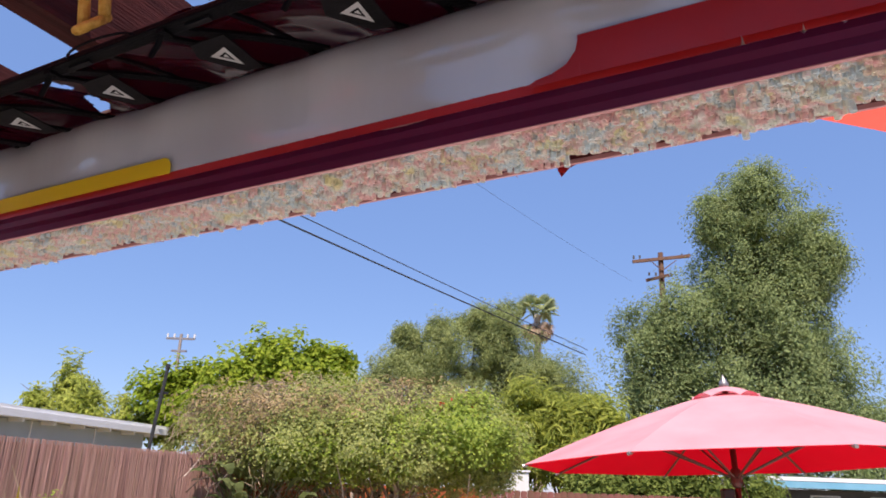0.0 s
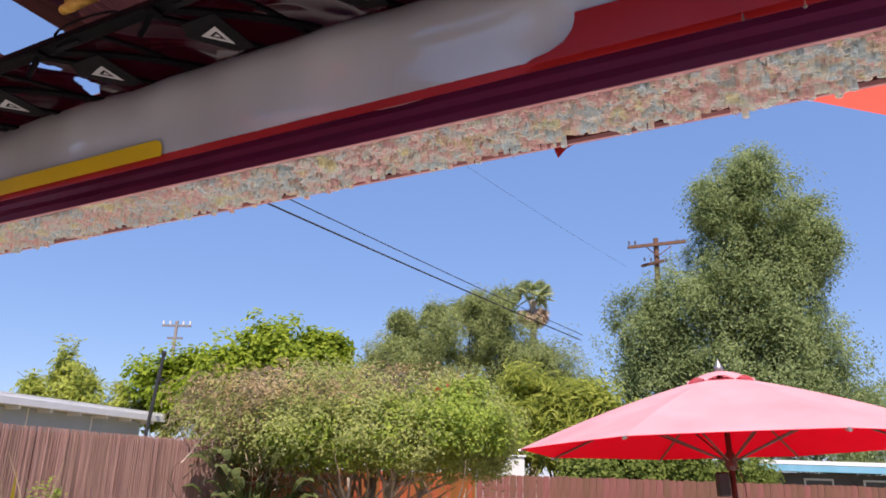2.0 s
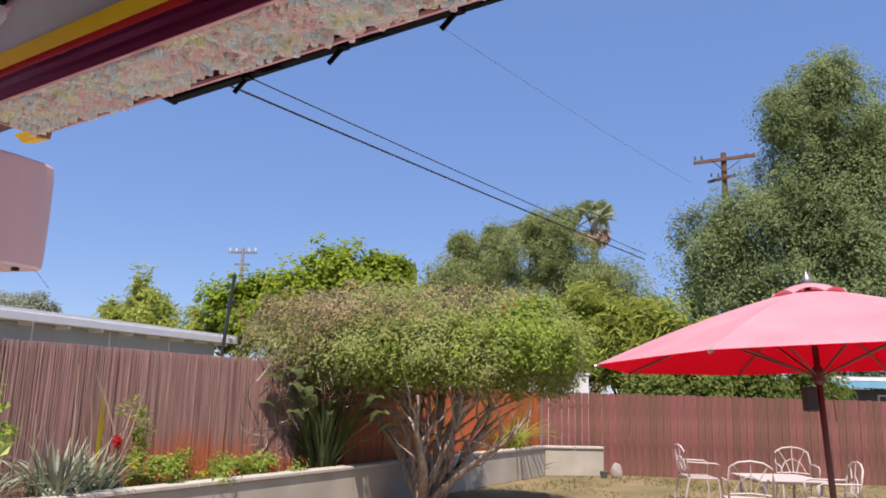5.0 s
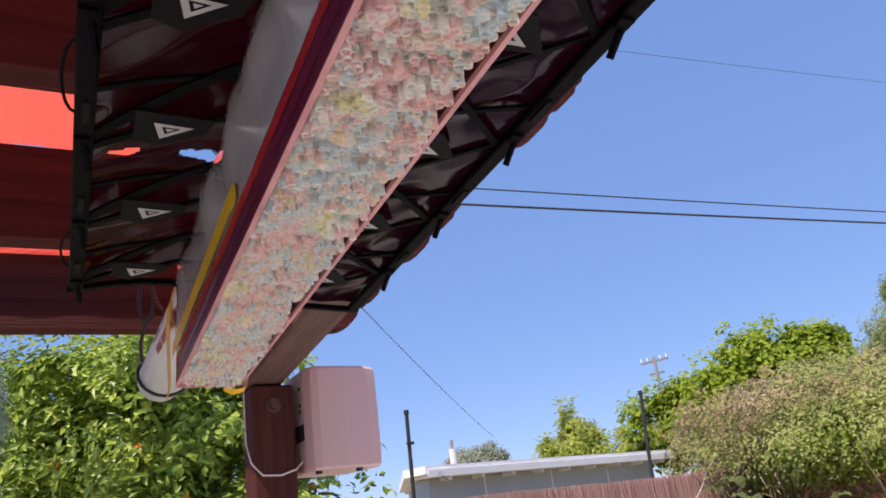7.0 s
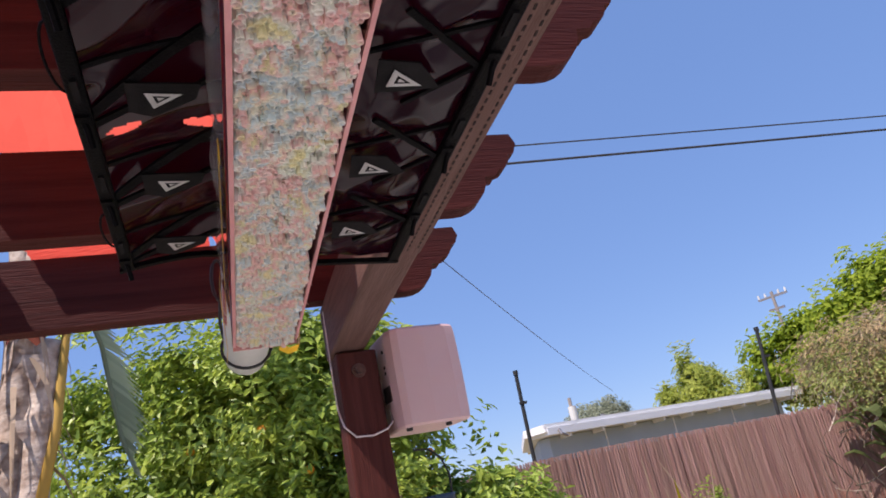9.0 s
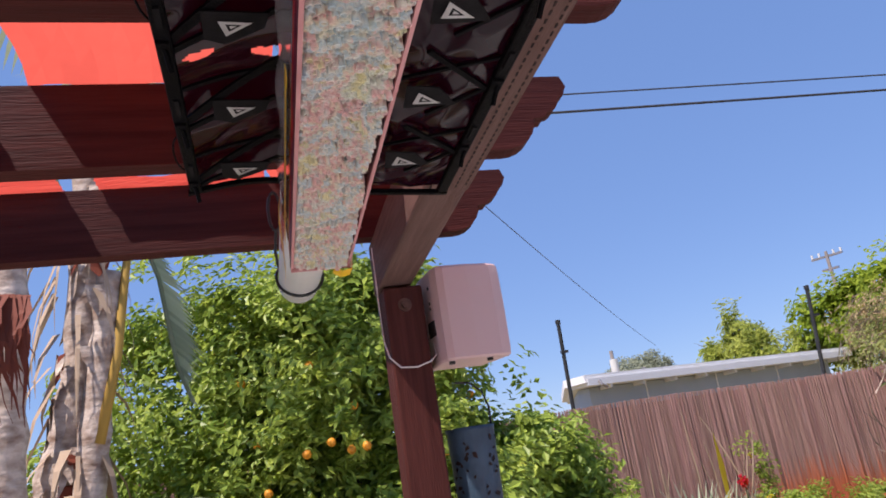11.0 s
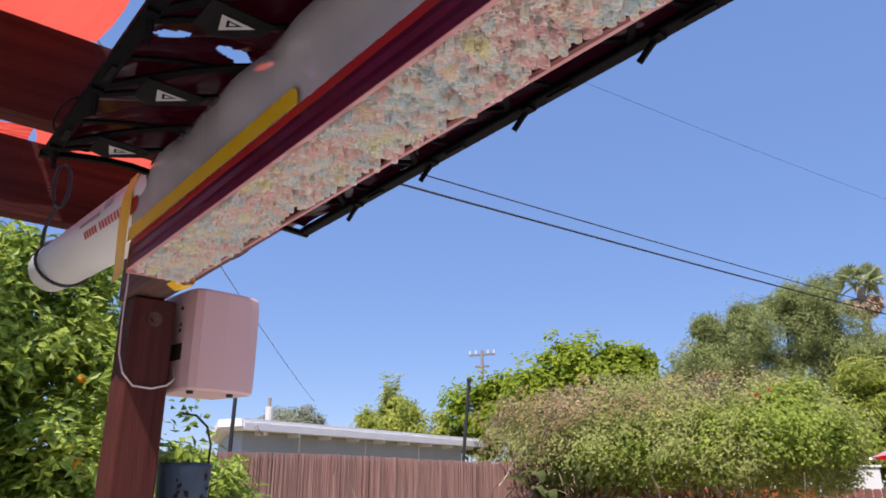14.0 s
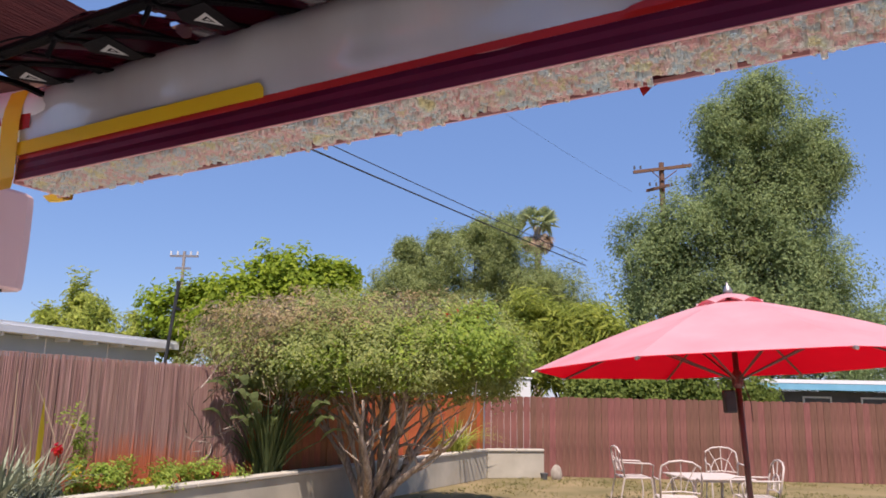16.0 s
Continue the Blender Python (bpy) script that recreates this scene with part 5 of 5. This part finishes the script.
tree("distant_tree", "grey-green distant tree with haze put into its leaf colour", -26.2, 37.6, 5.5, [(0, 0, 4.9, 2.0, 1.6, 1.4, 2), (-1.2, 0, 4.3, 1.2, 1.2, 1.1, 1), (1.3, 0, 4.4, 1.1, 1.2, 1.1, 1)], 30000, 0.15, 0.10, L_FAR, 91, clump=0.22, per=40, shell=0.4, boughs=24)

# tall fan palm far off
fpalm = thing("fan_palm", "distant fan palm with a skirt of dead fronds", "palm", place(5.35, 45.0, 0))
part("trunk", tubem([(0, 0, 0), (0.1, 0, 6), (0, 0, 12.2)], [0.3, 0.24, 0.2], 10), M_PALMB, fpalm)
g = random.Random(33)


def fan(name, parent, p, a, e, size, material, nleaf=11):
    vs, fs = [], []
    out = Vector((math.cos(a) * math.cos(e), math.sin(a) * math.cos(e), math.sin(e)))
    side = Matrix.Rotation(g.uniform(-1.2, 1.2), 3, out) @ out.cross(Vector((0, 0, 1))).normalized()
    hub = Vector(p) + out * size * 0.45
    for i in range(nleaf):
        t = (i / (nleaf - 1) - 0.5) * 2.3
        d = (out * math.cos(t) + side * math.sin(t)).normalized()
        q = d.cross(out.cross(side)).normalized() * size * 0.05
        k = len(vs)
        tip = hub + d * size * 0.6 - Vector((0, 0, size * 0.12))
        vs += [hub, hub + d * size * 0.33 + q, tip, hub + d * size * 0.33 - q]
        fs += [(k, k + 1, k + 2), (k, k + 2, k + 3)]
    k = len(vs)
    vs += [Vector(p) - side * size * 0.015, Vector(p) + side * size * 0.015, hub + side * size * 0.012, hub - side * size * 0.012]
    fs.append((k, k + 1, k + 2, k + 3))
    part(name, raw(name, vs, fs, material), material, parent)


for i in range(30):
    fan("frond", fpalm, (0, 0, 12.4), g.uniform(0, 6.283), g.uniform(-0.1, 1.35), 1.45, L_PALMFAR)
for i in range(34):
    fan("dead_frond", fpalm, (0, 0, 11.9), g.uniform(0, 6.283), g.uniform(-1.4, -0.7), 1.35, L_DEAD)

# near palm trunks with peeling bark, hanging fronds
np_ = thing("palm", "two peeling tan palm stems with a yellow stalk and dead fibre", "palm", place(-3.9, 1.55, 0))


def ringed(pts, r0, seed):
    g_ = random.Random(seed)
    P, R = [], []
    pts = [Vector(p) for p in pts]
    n = 30
    for i in range(n + 1):
        t = i / n * (len(pts) - 1)
        k = min(int(t), len(pts) - 2)
        P.append(pts[k].lerp(pts[k + 1], t - k))
        R.append(r0 * (1.16 if i % 3 == 0 else 0.98) * (1 - 0.2 * i / n) * g_.uniform(0.90, 1.10))
    return tubem(P, R, 14)


part("stem", ringed([(-0.15, -0.22, 0), (-0.08, -0.12, 1.3), (0.0, 0.08, 2.5), (0.04, 0.16, 4.2)], 0.125, 2), M_PALMB, np_, smooth=True)
part("stem", ringed([(0.2, -0.02, 0), (0.16, 0.02, 1.4), (0.12, 0.12, 2.3), (0.1, 0.2, 3.0)], 0.085, 3), M_PALMB, np_, smooth=True)
for i in range(64):
    a, z = g.uniform(-2.6, 1.4), 1.35 + 2.2 * g.random()
    c, sn = math.cos(a), math.sin(a)
    r, w, h = 0.128, g.uniform(0.03, 0.07), g.uniform(0.07, 0.20)
    ox, oy = -0.02 + (z - 1.9) * 0.05, 0.0 + (z - 1.9) * 0.13
    o = g.uniform(0.012, 0.05)
    vs = [(ox + r * c - sn * w, oy + r * sn + c * w, z), (ox + r * c + sn * w, oy + r * sn - c * w, z), (ox + (r + o * 0.4) * c + sn * w * 0.8, oy + (r + o * 0.4) * sn - c * w * 0.8, z - h * 0.5),
          (ox + (r + o) * c, oy + (r + o) * sn, z - h), (ox + (r + o * 0.3) * c - sn * w * 0.7, oy + (r + o * 0.3) * sn + c * w * 0.7, z - h * 0.55)]
    part("leaf_base", raw("leaf_base", vs, [(0, 1, 2, 4), (4, 2, 3)], M_PALMB if i % 3 else L_RUST), M_PALMB, np_)
part("stalk", tubem([(0.2, 0.10, 2.05), (0.2, 0.2, 2.5), (0.16, 0.28, 3.1), (0.1, 0.3, 3.6)], [0.03, 0.026, 0.022, 0.02], 8), L_STALK, np_, "yellow leaf stalk", smooth=True)
for i in range(80):
    a = g.uniform(0, 6.283)
    z = g.uniform(1.2, 3.4)
    c, s = math.cos(a), math.sin(a)
    r = 0.15
    L = g.uniform(0.25, 0.6)
    x0, y0 = 0.02 + r * c, 0.05 + r * s
    w = g.uniform(0.008, 0.03)
    vs = []
    for t in (0, 0.4, 0.75, 1.0):
        o = 0.10 * math.sin(t * 2.2) + 0.05 * t
        for sg in (-1, 1):
            vs.append((x0 + c * o - s * sg * w * (1.05 - t), y0 + s * o + c * sg * w * (1.05 - t), z - L * t))
    part("fibre", raw("fibre", vs, [(0, 1, 3, 2), (2, 3, 5, 4), (4, 5, 7, 6)], L_DEAD), L_DEAD, np_)


def frond(name, parent, pts, width, n, material, seed, droop=0.5, sides=(-1, 1), flat=(0.3, 0.2, 0.9)):
    """A feathered palm leaf: a rib with leaflets on both sides."""
    g_ = random.Random(seed)
    pts = [Vector(p) for p in pts]
    part(name + "_rib", tubem(pts, [0.014] * (len(pts) - 1) + [0.004], 6), material, parent)
    vs, fs = [], []
    for i in range(n):
        t = (i + 0.5) / n * (len(pts) - 1)
        k = min(int(t), len(pts) - 2)
        c = pts[k].lerp(pts[k + 1], t - k)
        d = (pts[k + 1] - pts[k]).normalized()
        sd = d.cross(Vector(flat)).normalized()
        wl = width * math.sin(math.pi * min(0.95, 0.12 + i / n)) * g_.uniform(0.8, 1.1)
        for s in sides:
            tip = c + sd * s * wl + d * wl * 0.6 - Vector((0, 0, droop * wl))
            q = d * 0.017
            m_ = c.lerp(tip, 0.5) + Vector((0, 0, 0.05 * wl))
            k0 = len(vs)
            vs += [c - q, c + q, m_ + q, m_ - q, tip]
            fs += [(k0, k0 + 1, k0 + 2, k0 + 3), (k0 + 3, k0 + 2, k0 + 4)]
    part(name, raw(name, vs, fs, material), material, parent)


pf = thing("palm_frond", "hanging grey-green palm frond beside the orange tree", "palm", place(-3.84, 2.04, 0))
frond("blade", pf, [(-0.02, -0.1, 3.3), (0, 0.0, 3.0), (0.02, 0.04, 2.7), (0.03, 0.08, 2.45), (0.05, 0.14, 2.25)], 0.19, 40, L_FROND, 5, droop=0.7, sides=(-1,), flat=(0.86, -0.51, 0.2))
pf2 = thing("palm_frond", "palm fronds arching over the rafters' far ends", "palm", place(-3.86, 1.81, 0.0))
for i in range(6):
    a = i * 1.05
    frond("blade", pf2, [(0, 0, 4.1), (0.4 * math.cos(a), 0.4 * math.sin(a), 4.7), (0.9 * math.cos(a), 0.9 * math.sin(a), 4.8), (1.5 * math.cos(a), 1.5 * math.sin(a), 4.2)], 0.4, 26, L_FROND, 50 + i)
dl = thing("dead_leaves", "hanging rust-brown dead palm leaves", "palm", place(-3.34, 1.17, 0))
part("stem", ringed([(-0.1, 0, 0), (-0.1, 0.0, 1.5), (-0.1, 0.02, 3.0)], 0.10, 9), M_PALMB, dl, smooth=True)
for i in range(34):
    y, L, w, lean = g.uniform(-0.20, 0.06), g.uniform(0.25, 0.62), g.uniform(0.010, 0.038), g.uniform(-0.06, 0.12)
    vs = []
    for t in (0, 0.3, 0.6, 0.85, 1.0):
        ww = w * (1.05 - t) * g.uniform(0.6, 1.2)
        for sg in (-1, 1):
            vs.append((0.06 + 0.10 * math.sin(2 * t) + sg * ww * 0.6, y + lean * t * t + sg * ww + 0.012 * math.sin(9 * t + i), 2.72 - L * t))
    part("dead_leaf", raw("dead_leaf", vs, [(0, 1, 3, 2), (2, 3, 5, 4), (4, 5, 7, 6), (6, 7, 9, 8)], L_RUST), L_RUST, dl)
bl = thing("banana_leaf", "broad split pale green banana leaf", "plant", place(-3.55, 1.66, 0.23))
part("stalk", tubem([(-0.55, -0.15, -0.23), (-0.4, -0.1, 0.8), (-0.2, -0.05, 1.45), (0.0, 0.1, 1.70), (0.1, 0.4, 1.70), (0.12, 0.75, 1.62)], [0.04, 0.035, 0.025, 0.018, 0.012, 0.006], 8), L_FROND, bl)
for i in range(22):
    t = i / 21
    y = 0.0 + t * 0.75
    zz = 1.70 - 0.10 * t * t
    w = 0.30 * math.sin(math.pi * (0.15 + 0.8 * t))
    for s in (-1, 1):
        part("blade", raw("blade", [(0.09, y, zz), (0.09, y + 0.045, zz), (0.09 + s * w * 0.6, y + 0.055, zz + 0.02 - 0.05 * g.random()), (0.09 + s * w, y + 0.05 + g.uniform(-0.01, 0.02), zz - 0.10 - 0.06 * g.random()), (0.09 + s * w * 0.6, y + 0.012, zz + 0.01)],
                        [(0, 1, 2, 4), (4, 2, 3)], L_FROND), L_FROND, bl)


# ---- planter plants ----
def at_planter(x, y=0.45):
    return PW @ Matrix.Translation((x, y, 0.53))


for x, y, n, L, w, sp, sd in ((-0.1, 0.3, 110, 0.7, 0.045, 0.9, 1), (0.35, 0.45, 90, 0.6, 0.04, 1.0, 2), (-0.9, 0.3, 80, 0.5, 0.05, 1.1, 3), (-1.7, 0.3, 70, 0.5, 0.05, 1.2, 4)):
    t = thing("succulent_clump", "grey-green spiky succulent clump in the planter", "plant", at_planter(x, y))
    blades("rosette", t, L_GREY, (0, 0, 0), n, L, w, sp, sd, base_r=0.25, segs=3)
    leaves("offshoots", t, L_GREY, [(0, 0, 0.12, 0.35, 0.3, 0.12, 1)], 500, 0.06, 0.025, sd + 20, clump=0.05, per=20)
for x, y, r, h, sd in ((1.1, 0.3, 0.3, 0.2, 11), (1.6, 0.25, 0.4, 0.26, 12), (2.75, 0.3, 0.35, 0.17, 13), (0.85, 0.6, 0.18, 0.55, 14), (2.2, 0.4, 0.2, 0.12, 15)):
    t = thing("flowering_bush", "low green flowering bush in the planter", "plant", at_planter(x, y))
    leaves("leaves", t, L_SHRUBG, [(0, 0, h * 0.6, r, r * 0.8, h, 1)], 900, 0.05, 0.03, sd, clump=0.06, per=22)
    leaves("petals", t, L_REDFL if sd in (13, 15) else L_YELLEAF, [(0, 0, h * 1.1, r, r * 0.8, h * 0.6, 1)], 12, 0.04, 0.04, sd + 7, clump=0.03, per=8)
bop = thing("bird_of_paradise", "tall clump of long green bird of paradise leaves", "plant", at_planter(3.95, 0.5))
blades("stems", bop, L_BLADE, (0, 0, 0), 80, 1.3, 0.05, 0.55, 71, base_r=0.3, lean=0.35)
for i in range(60):
    a = g.uniform(0, 6.283)
    o, h, L, w = g.uniform(0.2, 0.95), g.uniform(0.5, 1.3), g.uniform(0.4, 0.7), g.uniform(0.09, 0.16)
    c, s = math.cos(a), math.sin(a)
    vs, fs = [], []
    for k, t in enumerate((0, 0.25, 0.55, 0.85, 1.0)):
        ww = w * math.sin(math.pi * (0.1 + 0.85 * t)) * 0.6
        cx, cy, cz = c * (o + L * 0.6 * t), s * (o + L * 0.6 * t), h + L * (0.7 * t - 0.5 * t * t)
        vs += [(cx - s * ww, cy + c * ww, cz + ww * 0.5), (cx, cy, cz), (cx + s * ww, cy - c * ww, cz + ww * 0.5)]
        if k:
            q = k * 3
            fs += [(q - 3, q - 2, q + 1, q), (q - 2, q - 1, q + 2, q + 1)]
    part("leaf", raw("leaf", vs, fs, L_BLADE), L_BLADE, bop)
    part("leaf_stalk", tubem([(c * 0.1, s * 0.1, 0), (c * o * 0.5, s * o * 0.5, h * 0.6), (c * o, s * o, h)], [0.014, 0.011, 0.007], 5), L_BLADE, bop)
sp = thing("spider_plant", "pale arching strap-leaved plant spilling over the planter", "plant", at_planter(9.3, 0.25))
blades("strap_foliage", sp, L_HEDGE, (0, 0, 0.05), 110, 1.1, 0.035, 1.05, 91, base_r=0.25, lean=0.75)
ds = thing("dry_shrub", "dry bare stems in the yard corner", "plant", at_planter(9.9, 0.45))
for i in range(16):
    part("stem", tubem(limb(g, (g.uniform(-0.15, 0.15), g.uniform(-0.1, 0.1), 0), (g.uniform(-0.4, 0.4), g.uniform(-0.3, 0.3), 1), g.uniform(0.5, 1.0), 0.2, 4), [0.02, 0.017, 0.013, 0.01, 0.006], 6), M_PALMB, ds)
dv = thing("dry_vine", "tangle of dry brown vine on the reed fence", "plant", at_planter(2.75, 0.65))
for i in range(26):
    part("twig", tubem(limb(g, (g.uniform(-0.2, 0.6), g.uniform(-0.05, 0.1), g.uniform(0.2, 1.3)), (g.uniform(-1, 1), -0.3, g.uniform(-0.4, 0.9)), g.uniform(0.3, 0.7), 0.5, 5), [0.008, 0.007, 0.006, 0.005, 0.004, 0.003], 5), M_BARKD if i % 3 else M_PALMB, dv)
sk = thing("dry_stalks", "thin pale dry flower stalks", "plant", at_planter(0.1, 0.55))
for i in range(14):
    part("stalk", tubem(limb(g, (g.uniform(-0.7, 0.7), g.uniform(-0.1, 0.1), 0), (g.uniform(-0.35, 0.35), 0, 1), g.uniform(0.6, 1.35), 0.14, 4), [0.012, 0.010, 0.008, 0.007, 0.004], 5), L_DEAD, sk)
yl = thing("yellow_leaf_plant", "tall upright yellow leaf in the planter", "plant", at_planter(0.42, 0.5))
part("leaf", raw("leaf", [(0, 0, 0), (0.03, 0, 0.4), (0.05, 0.01, 0.7), (0.0, 0.0, 1.08), (-0.03, -0.01, 0.7), (-0.02, 0, 0.4)], [(0, 1, 5), (1, 2, 4, 5), (2, 3, 4)], L_YELLEAF), L_YELLEAF, yl)
fl = thing("red_flower", "small red flower on a stalk in the planter", "flower", at_planter(0.6, 0.45))
part("stem", tubem([(0, 0, 0), (0.02, 0, 0.5)], 0.008, 5), L_BLADE, fl)
leaves("petals", fl, L_REDFL, [(0.02, 0, 0.53, 0.04, 0.04, 0.05, 1)], 40, 0.05, 0.04, 5, clump=0.02, per=10)

# ---- fences ----
rf = thing("reed_fence", "weathered brown reed screen fence with an orange-stained foot", "fence", SF)
g = random.Random(77)
rv, rfs = [], []
x = 7.0
while x < 27:
    h, w, y = 2.07 + g.uniform(-0.012, 0.010) + 0.015 * math.sin(x * 1.3), g.uniform(0.0030, 0.0056), g.uniform(-0.006, 0.010)
    tx = g.uniform(-0.007, 0.007)
    k = len(rv)
    for z in (0.0, h * 0.5, h):
        rv += [(x - w + tx * z, y, z), (x - w * 0.3 + tx * z, y + w * 0.8, z), (x + w * 0.5 + tx * z, y + w * 0.7, z), (x + w + tx * z, y, z)]
    for a in (0, 4):
        for b in range(3):
            rfs.append((k + a + b, k + a + b + 1, k + a + b + 5, k + a + b + 4))
    rfs.append((k + 8, k + 9, k + 10, k + 11))
    x += w * 1.3
M_REED = mat("weathered_reed", (0.25, 0.130, 0.104), (0.43, 0.262, 0.215), rough=0.85, scale=2.2, detail=10, stretch=(9, 9, 0.7), bump=0.3, rand="island", vary=0.16)
nt = M_REED.node_tree
# orange stain on a low stretch of the screen, with a ragged outline
tcn = nt.nodes.new("ShaderNodeTexCoord")
sep = nt.nodes.new("ShaderNodeSeparateXYZ")
nt.links.new(tcn.outputs["Object"], sep.inputs[0])


def mth(op, a, b):
    n_ = nt.nodes.new("ShaderNodeMath")
    n_.operation = op
    for i_, v_ in enumerate((a, b)):
        if isinstance(v_, (int, float)):
            n_.inputs[i_].default_value = v_
        else:
            nt.links.new(v_, n_.inputs[i_])
    return n_.outputs[0]


rag = nt.nodes.new("ShaderNodeTexNoise")
rag.inputs["Scale"].default_value = 5.0
dx_ = mth("ABSOLUTE", mth("SUBTRACT", sep.outputs[0], 9.0), 0)
reach = mth("SUBTRACT", mth("ADD", mth("MULTIPLY", rag.outputs["Fac"], 1.0), 0.70), mth("MULTIPLY", dx_, 0.26))
amt = nt.nodes.new("ShaderNodeMapRange")
nt.links.new(mth("SUBTRACT", reach, sep.outputs[2]), amt.inputs["Value"])
amt.inputs["From Min"].default_value, amt.inputs["From Max"].default_value = 0.0, 0.35
amt.inputs["To Max"].default_value = 0.85
mixn = nt.nodes.new("ShaderNodeMixRGB")
bsdf = nt.nodes["Principled BSDF"]
src_ = bsdf.inputs["Base Color"].links[0].from_socket
nt.links.new(amt.outputs[0], mixn.inputs[0])
nt.links.new(src_, mixn.inputs[1])
mixn.inputs[2].default_value = (0.55, 0.12, 0.035, 1)
nt.links.new(mixn.outputs[0], bsdf.inputs["Base Color"])
part("reeds", raw("reeds", rv, rfs, M_REED), M_REED, rf, "thin brown reeds", kind="stuff")
part("backing", boxm(7.0, 27, -0.05, -0.02, 0, 2.03), M_REED, rf)
for x, z, lean in ((11.74, 3.09, 0.05), (8.42, 3.13, 0.30)):
    sk_ = thing("fence_stake", "tall thin black stake at the reed fence", "stake", SF @ Matrix.Translation((x, -0.08, 0)))
    part("rod", tubem([(lean, 0, 0), (0.0, 0, z)], 0.024, 8), M_ROD, sk_)
    part("clip", boxm(-0.05, 0.03, -0.03, 0.03, z - 0.35, z - 0.32), M_ROD, sk_)
    part("knob", tubem([(0, 0, z), (0, 0, z + 0.05)], 0.032, 8), M_ROD, sk_)


def board_mesh(name, w, h, material):
    c = 0.025
    bm = bmesh.new()
    out = [(0.003, 0), (w - 0.003, 0), (w - 0.003, h - c), (w - 0.003 - c, h), (0.003 + c, h), (0.003, h - c)]
    lo = [bm.verts.new((x_, -0.009, z_)) for x_, z_ in out]
    hi = [bm.verts.new((x_, 0.009, z_)) for x_, z_ in out]
    bm.faces.new(lo)
    bm.faces.new(hi[::-1])
    for i_ in range(6):
        bm.faces.new((lo[(i_ + 1) % 6], lo[i_], hi[i_], hi[(i_ + 1) % 6]))
    bmesh.ops.recalc_face_normals(bm, faces=bm.faces)
    return finish(bm, name, material)


bf = thing("board_fence", "dark red stained board fence along the back of the yard", "fence", place(0.97, 17.2, -0.5))
bd = board_mesh("board", 0.1475, 1.74, M_FENCE)
for i in range(96):
    part("board", bd, M_FENCE, bf, m=Matrix.Translation((i * 0.146, g.uniform(-0.006, 0.006), g.uniform(-0.012, 0.015))) @ Matrix.Rotation(g.uniform(-0.002, 0.002), 4, "Y"))
for z in (0.35, 1.4):
    part("rail", boxm(0, 14.0, 0.012, 0.055, z, z + 0.09), M_FENCE, bf)
of = thing("board_fence", "orange-stained board fence along the side of the yard", "fence", SF)
bo = board_mesh("board", 0.1475, 1.74, M_FENCE_O)
for i in range(48):
    part("board", bo, M_FENCE_O, of, m=Matrix.Translation((0.03 + i * 0.146, g.uniform(-0.006, 0.006), g.uniform(-0.012, 0.015))) @ Matrix.Rotation(g.uniform(-0.002, 0.002), 4, "Y"))
for z in (0.35, 1.4):
    part("rail", boxm(0.05, 6.98, -0.055, -0.012, z, z + 0.09), M_FENCE_O, of)

# ---- grass ----
gr = np.random.default_rng(9)
gv, gf = [], []
for _ in range(9000):
    y = gr.uniform(8.5, 17.0)
    xa = -3.85 + 0.533 * (y - 7.4) + 0.35
    x = gr.uniform(xa, 9.5)
    if noise.noise((x * 0.7, y * 0.7, 0.5)) < gr.uniform(-0.35, 0.25):
        continue
    for _b in range(3):
        a, h, w = gr.uniform(0, 6.283), gr.uniform(0.02, 0.06), gr.uniform(0.004, 0.009)
        c, s = math.cos(a), math.sin(a)
        px, py = x + gr.uniform(-0.03, 0.03), y + gr.uniform(-0.03, 0.03)
        k = len(gv)
        gv += [(px - s * w, py + c * w, 0), (px + s * w, py - c * w, 0), (px + c * h * 0.7, py + s * h * 0.7, h)]
        gf.append((k, k + 1, k + 2))
tagged(part("grass", raw("grass", gv, gf, M_GRASS), M_GRASS), "short dry yellow-green grass tufts", "grass", kind="stuff")
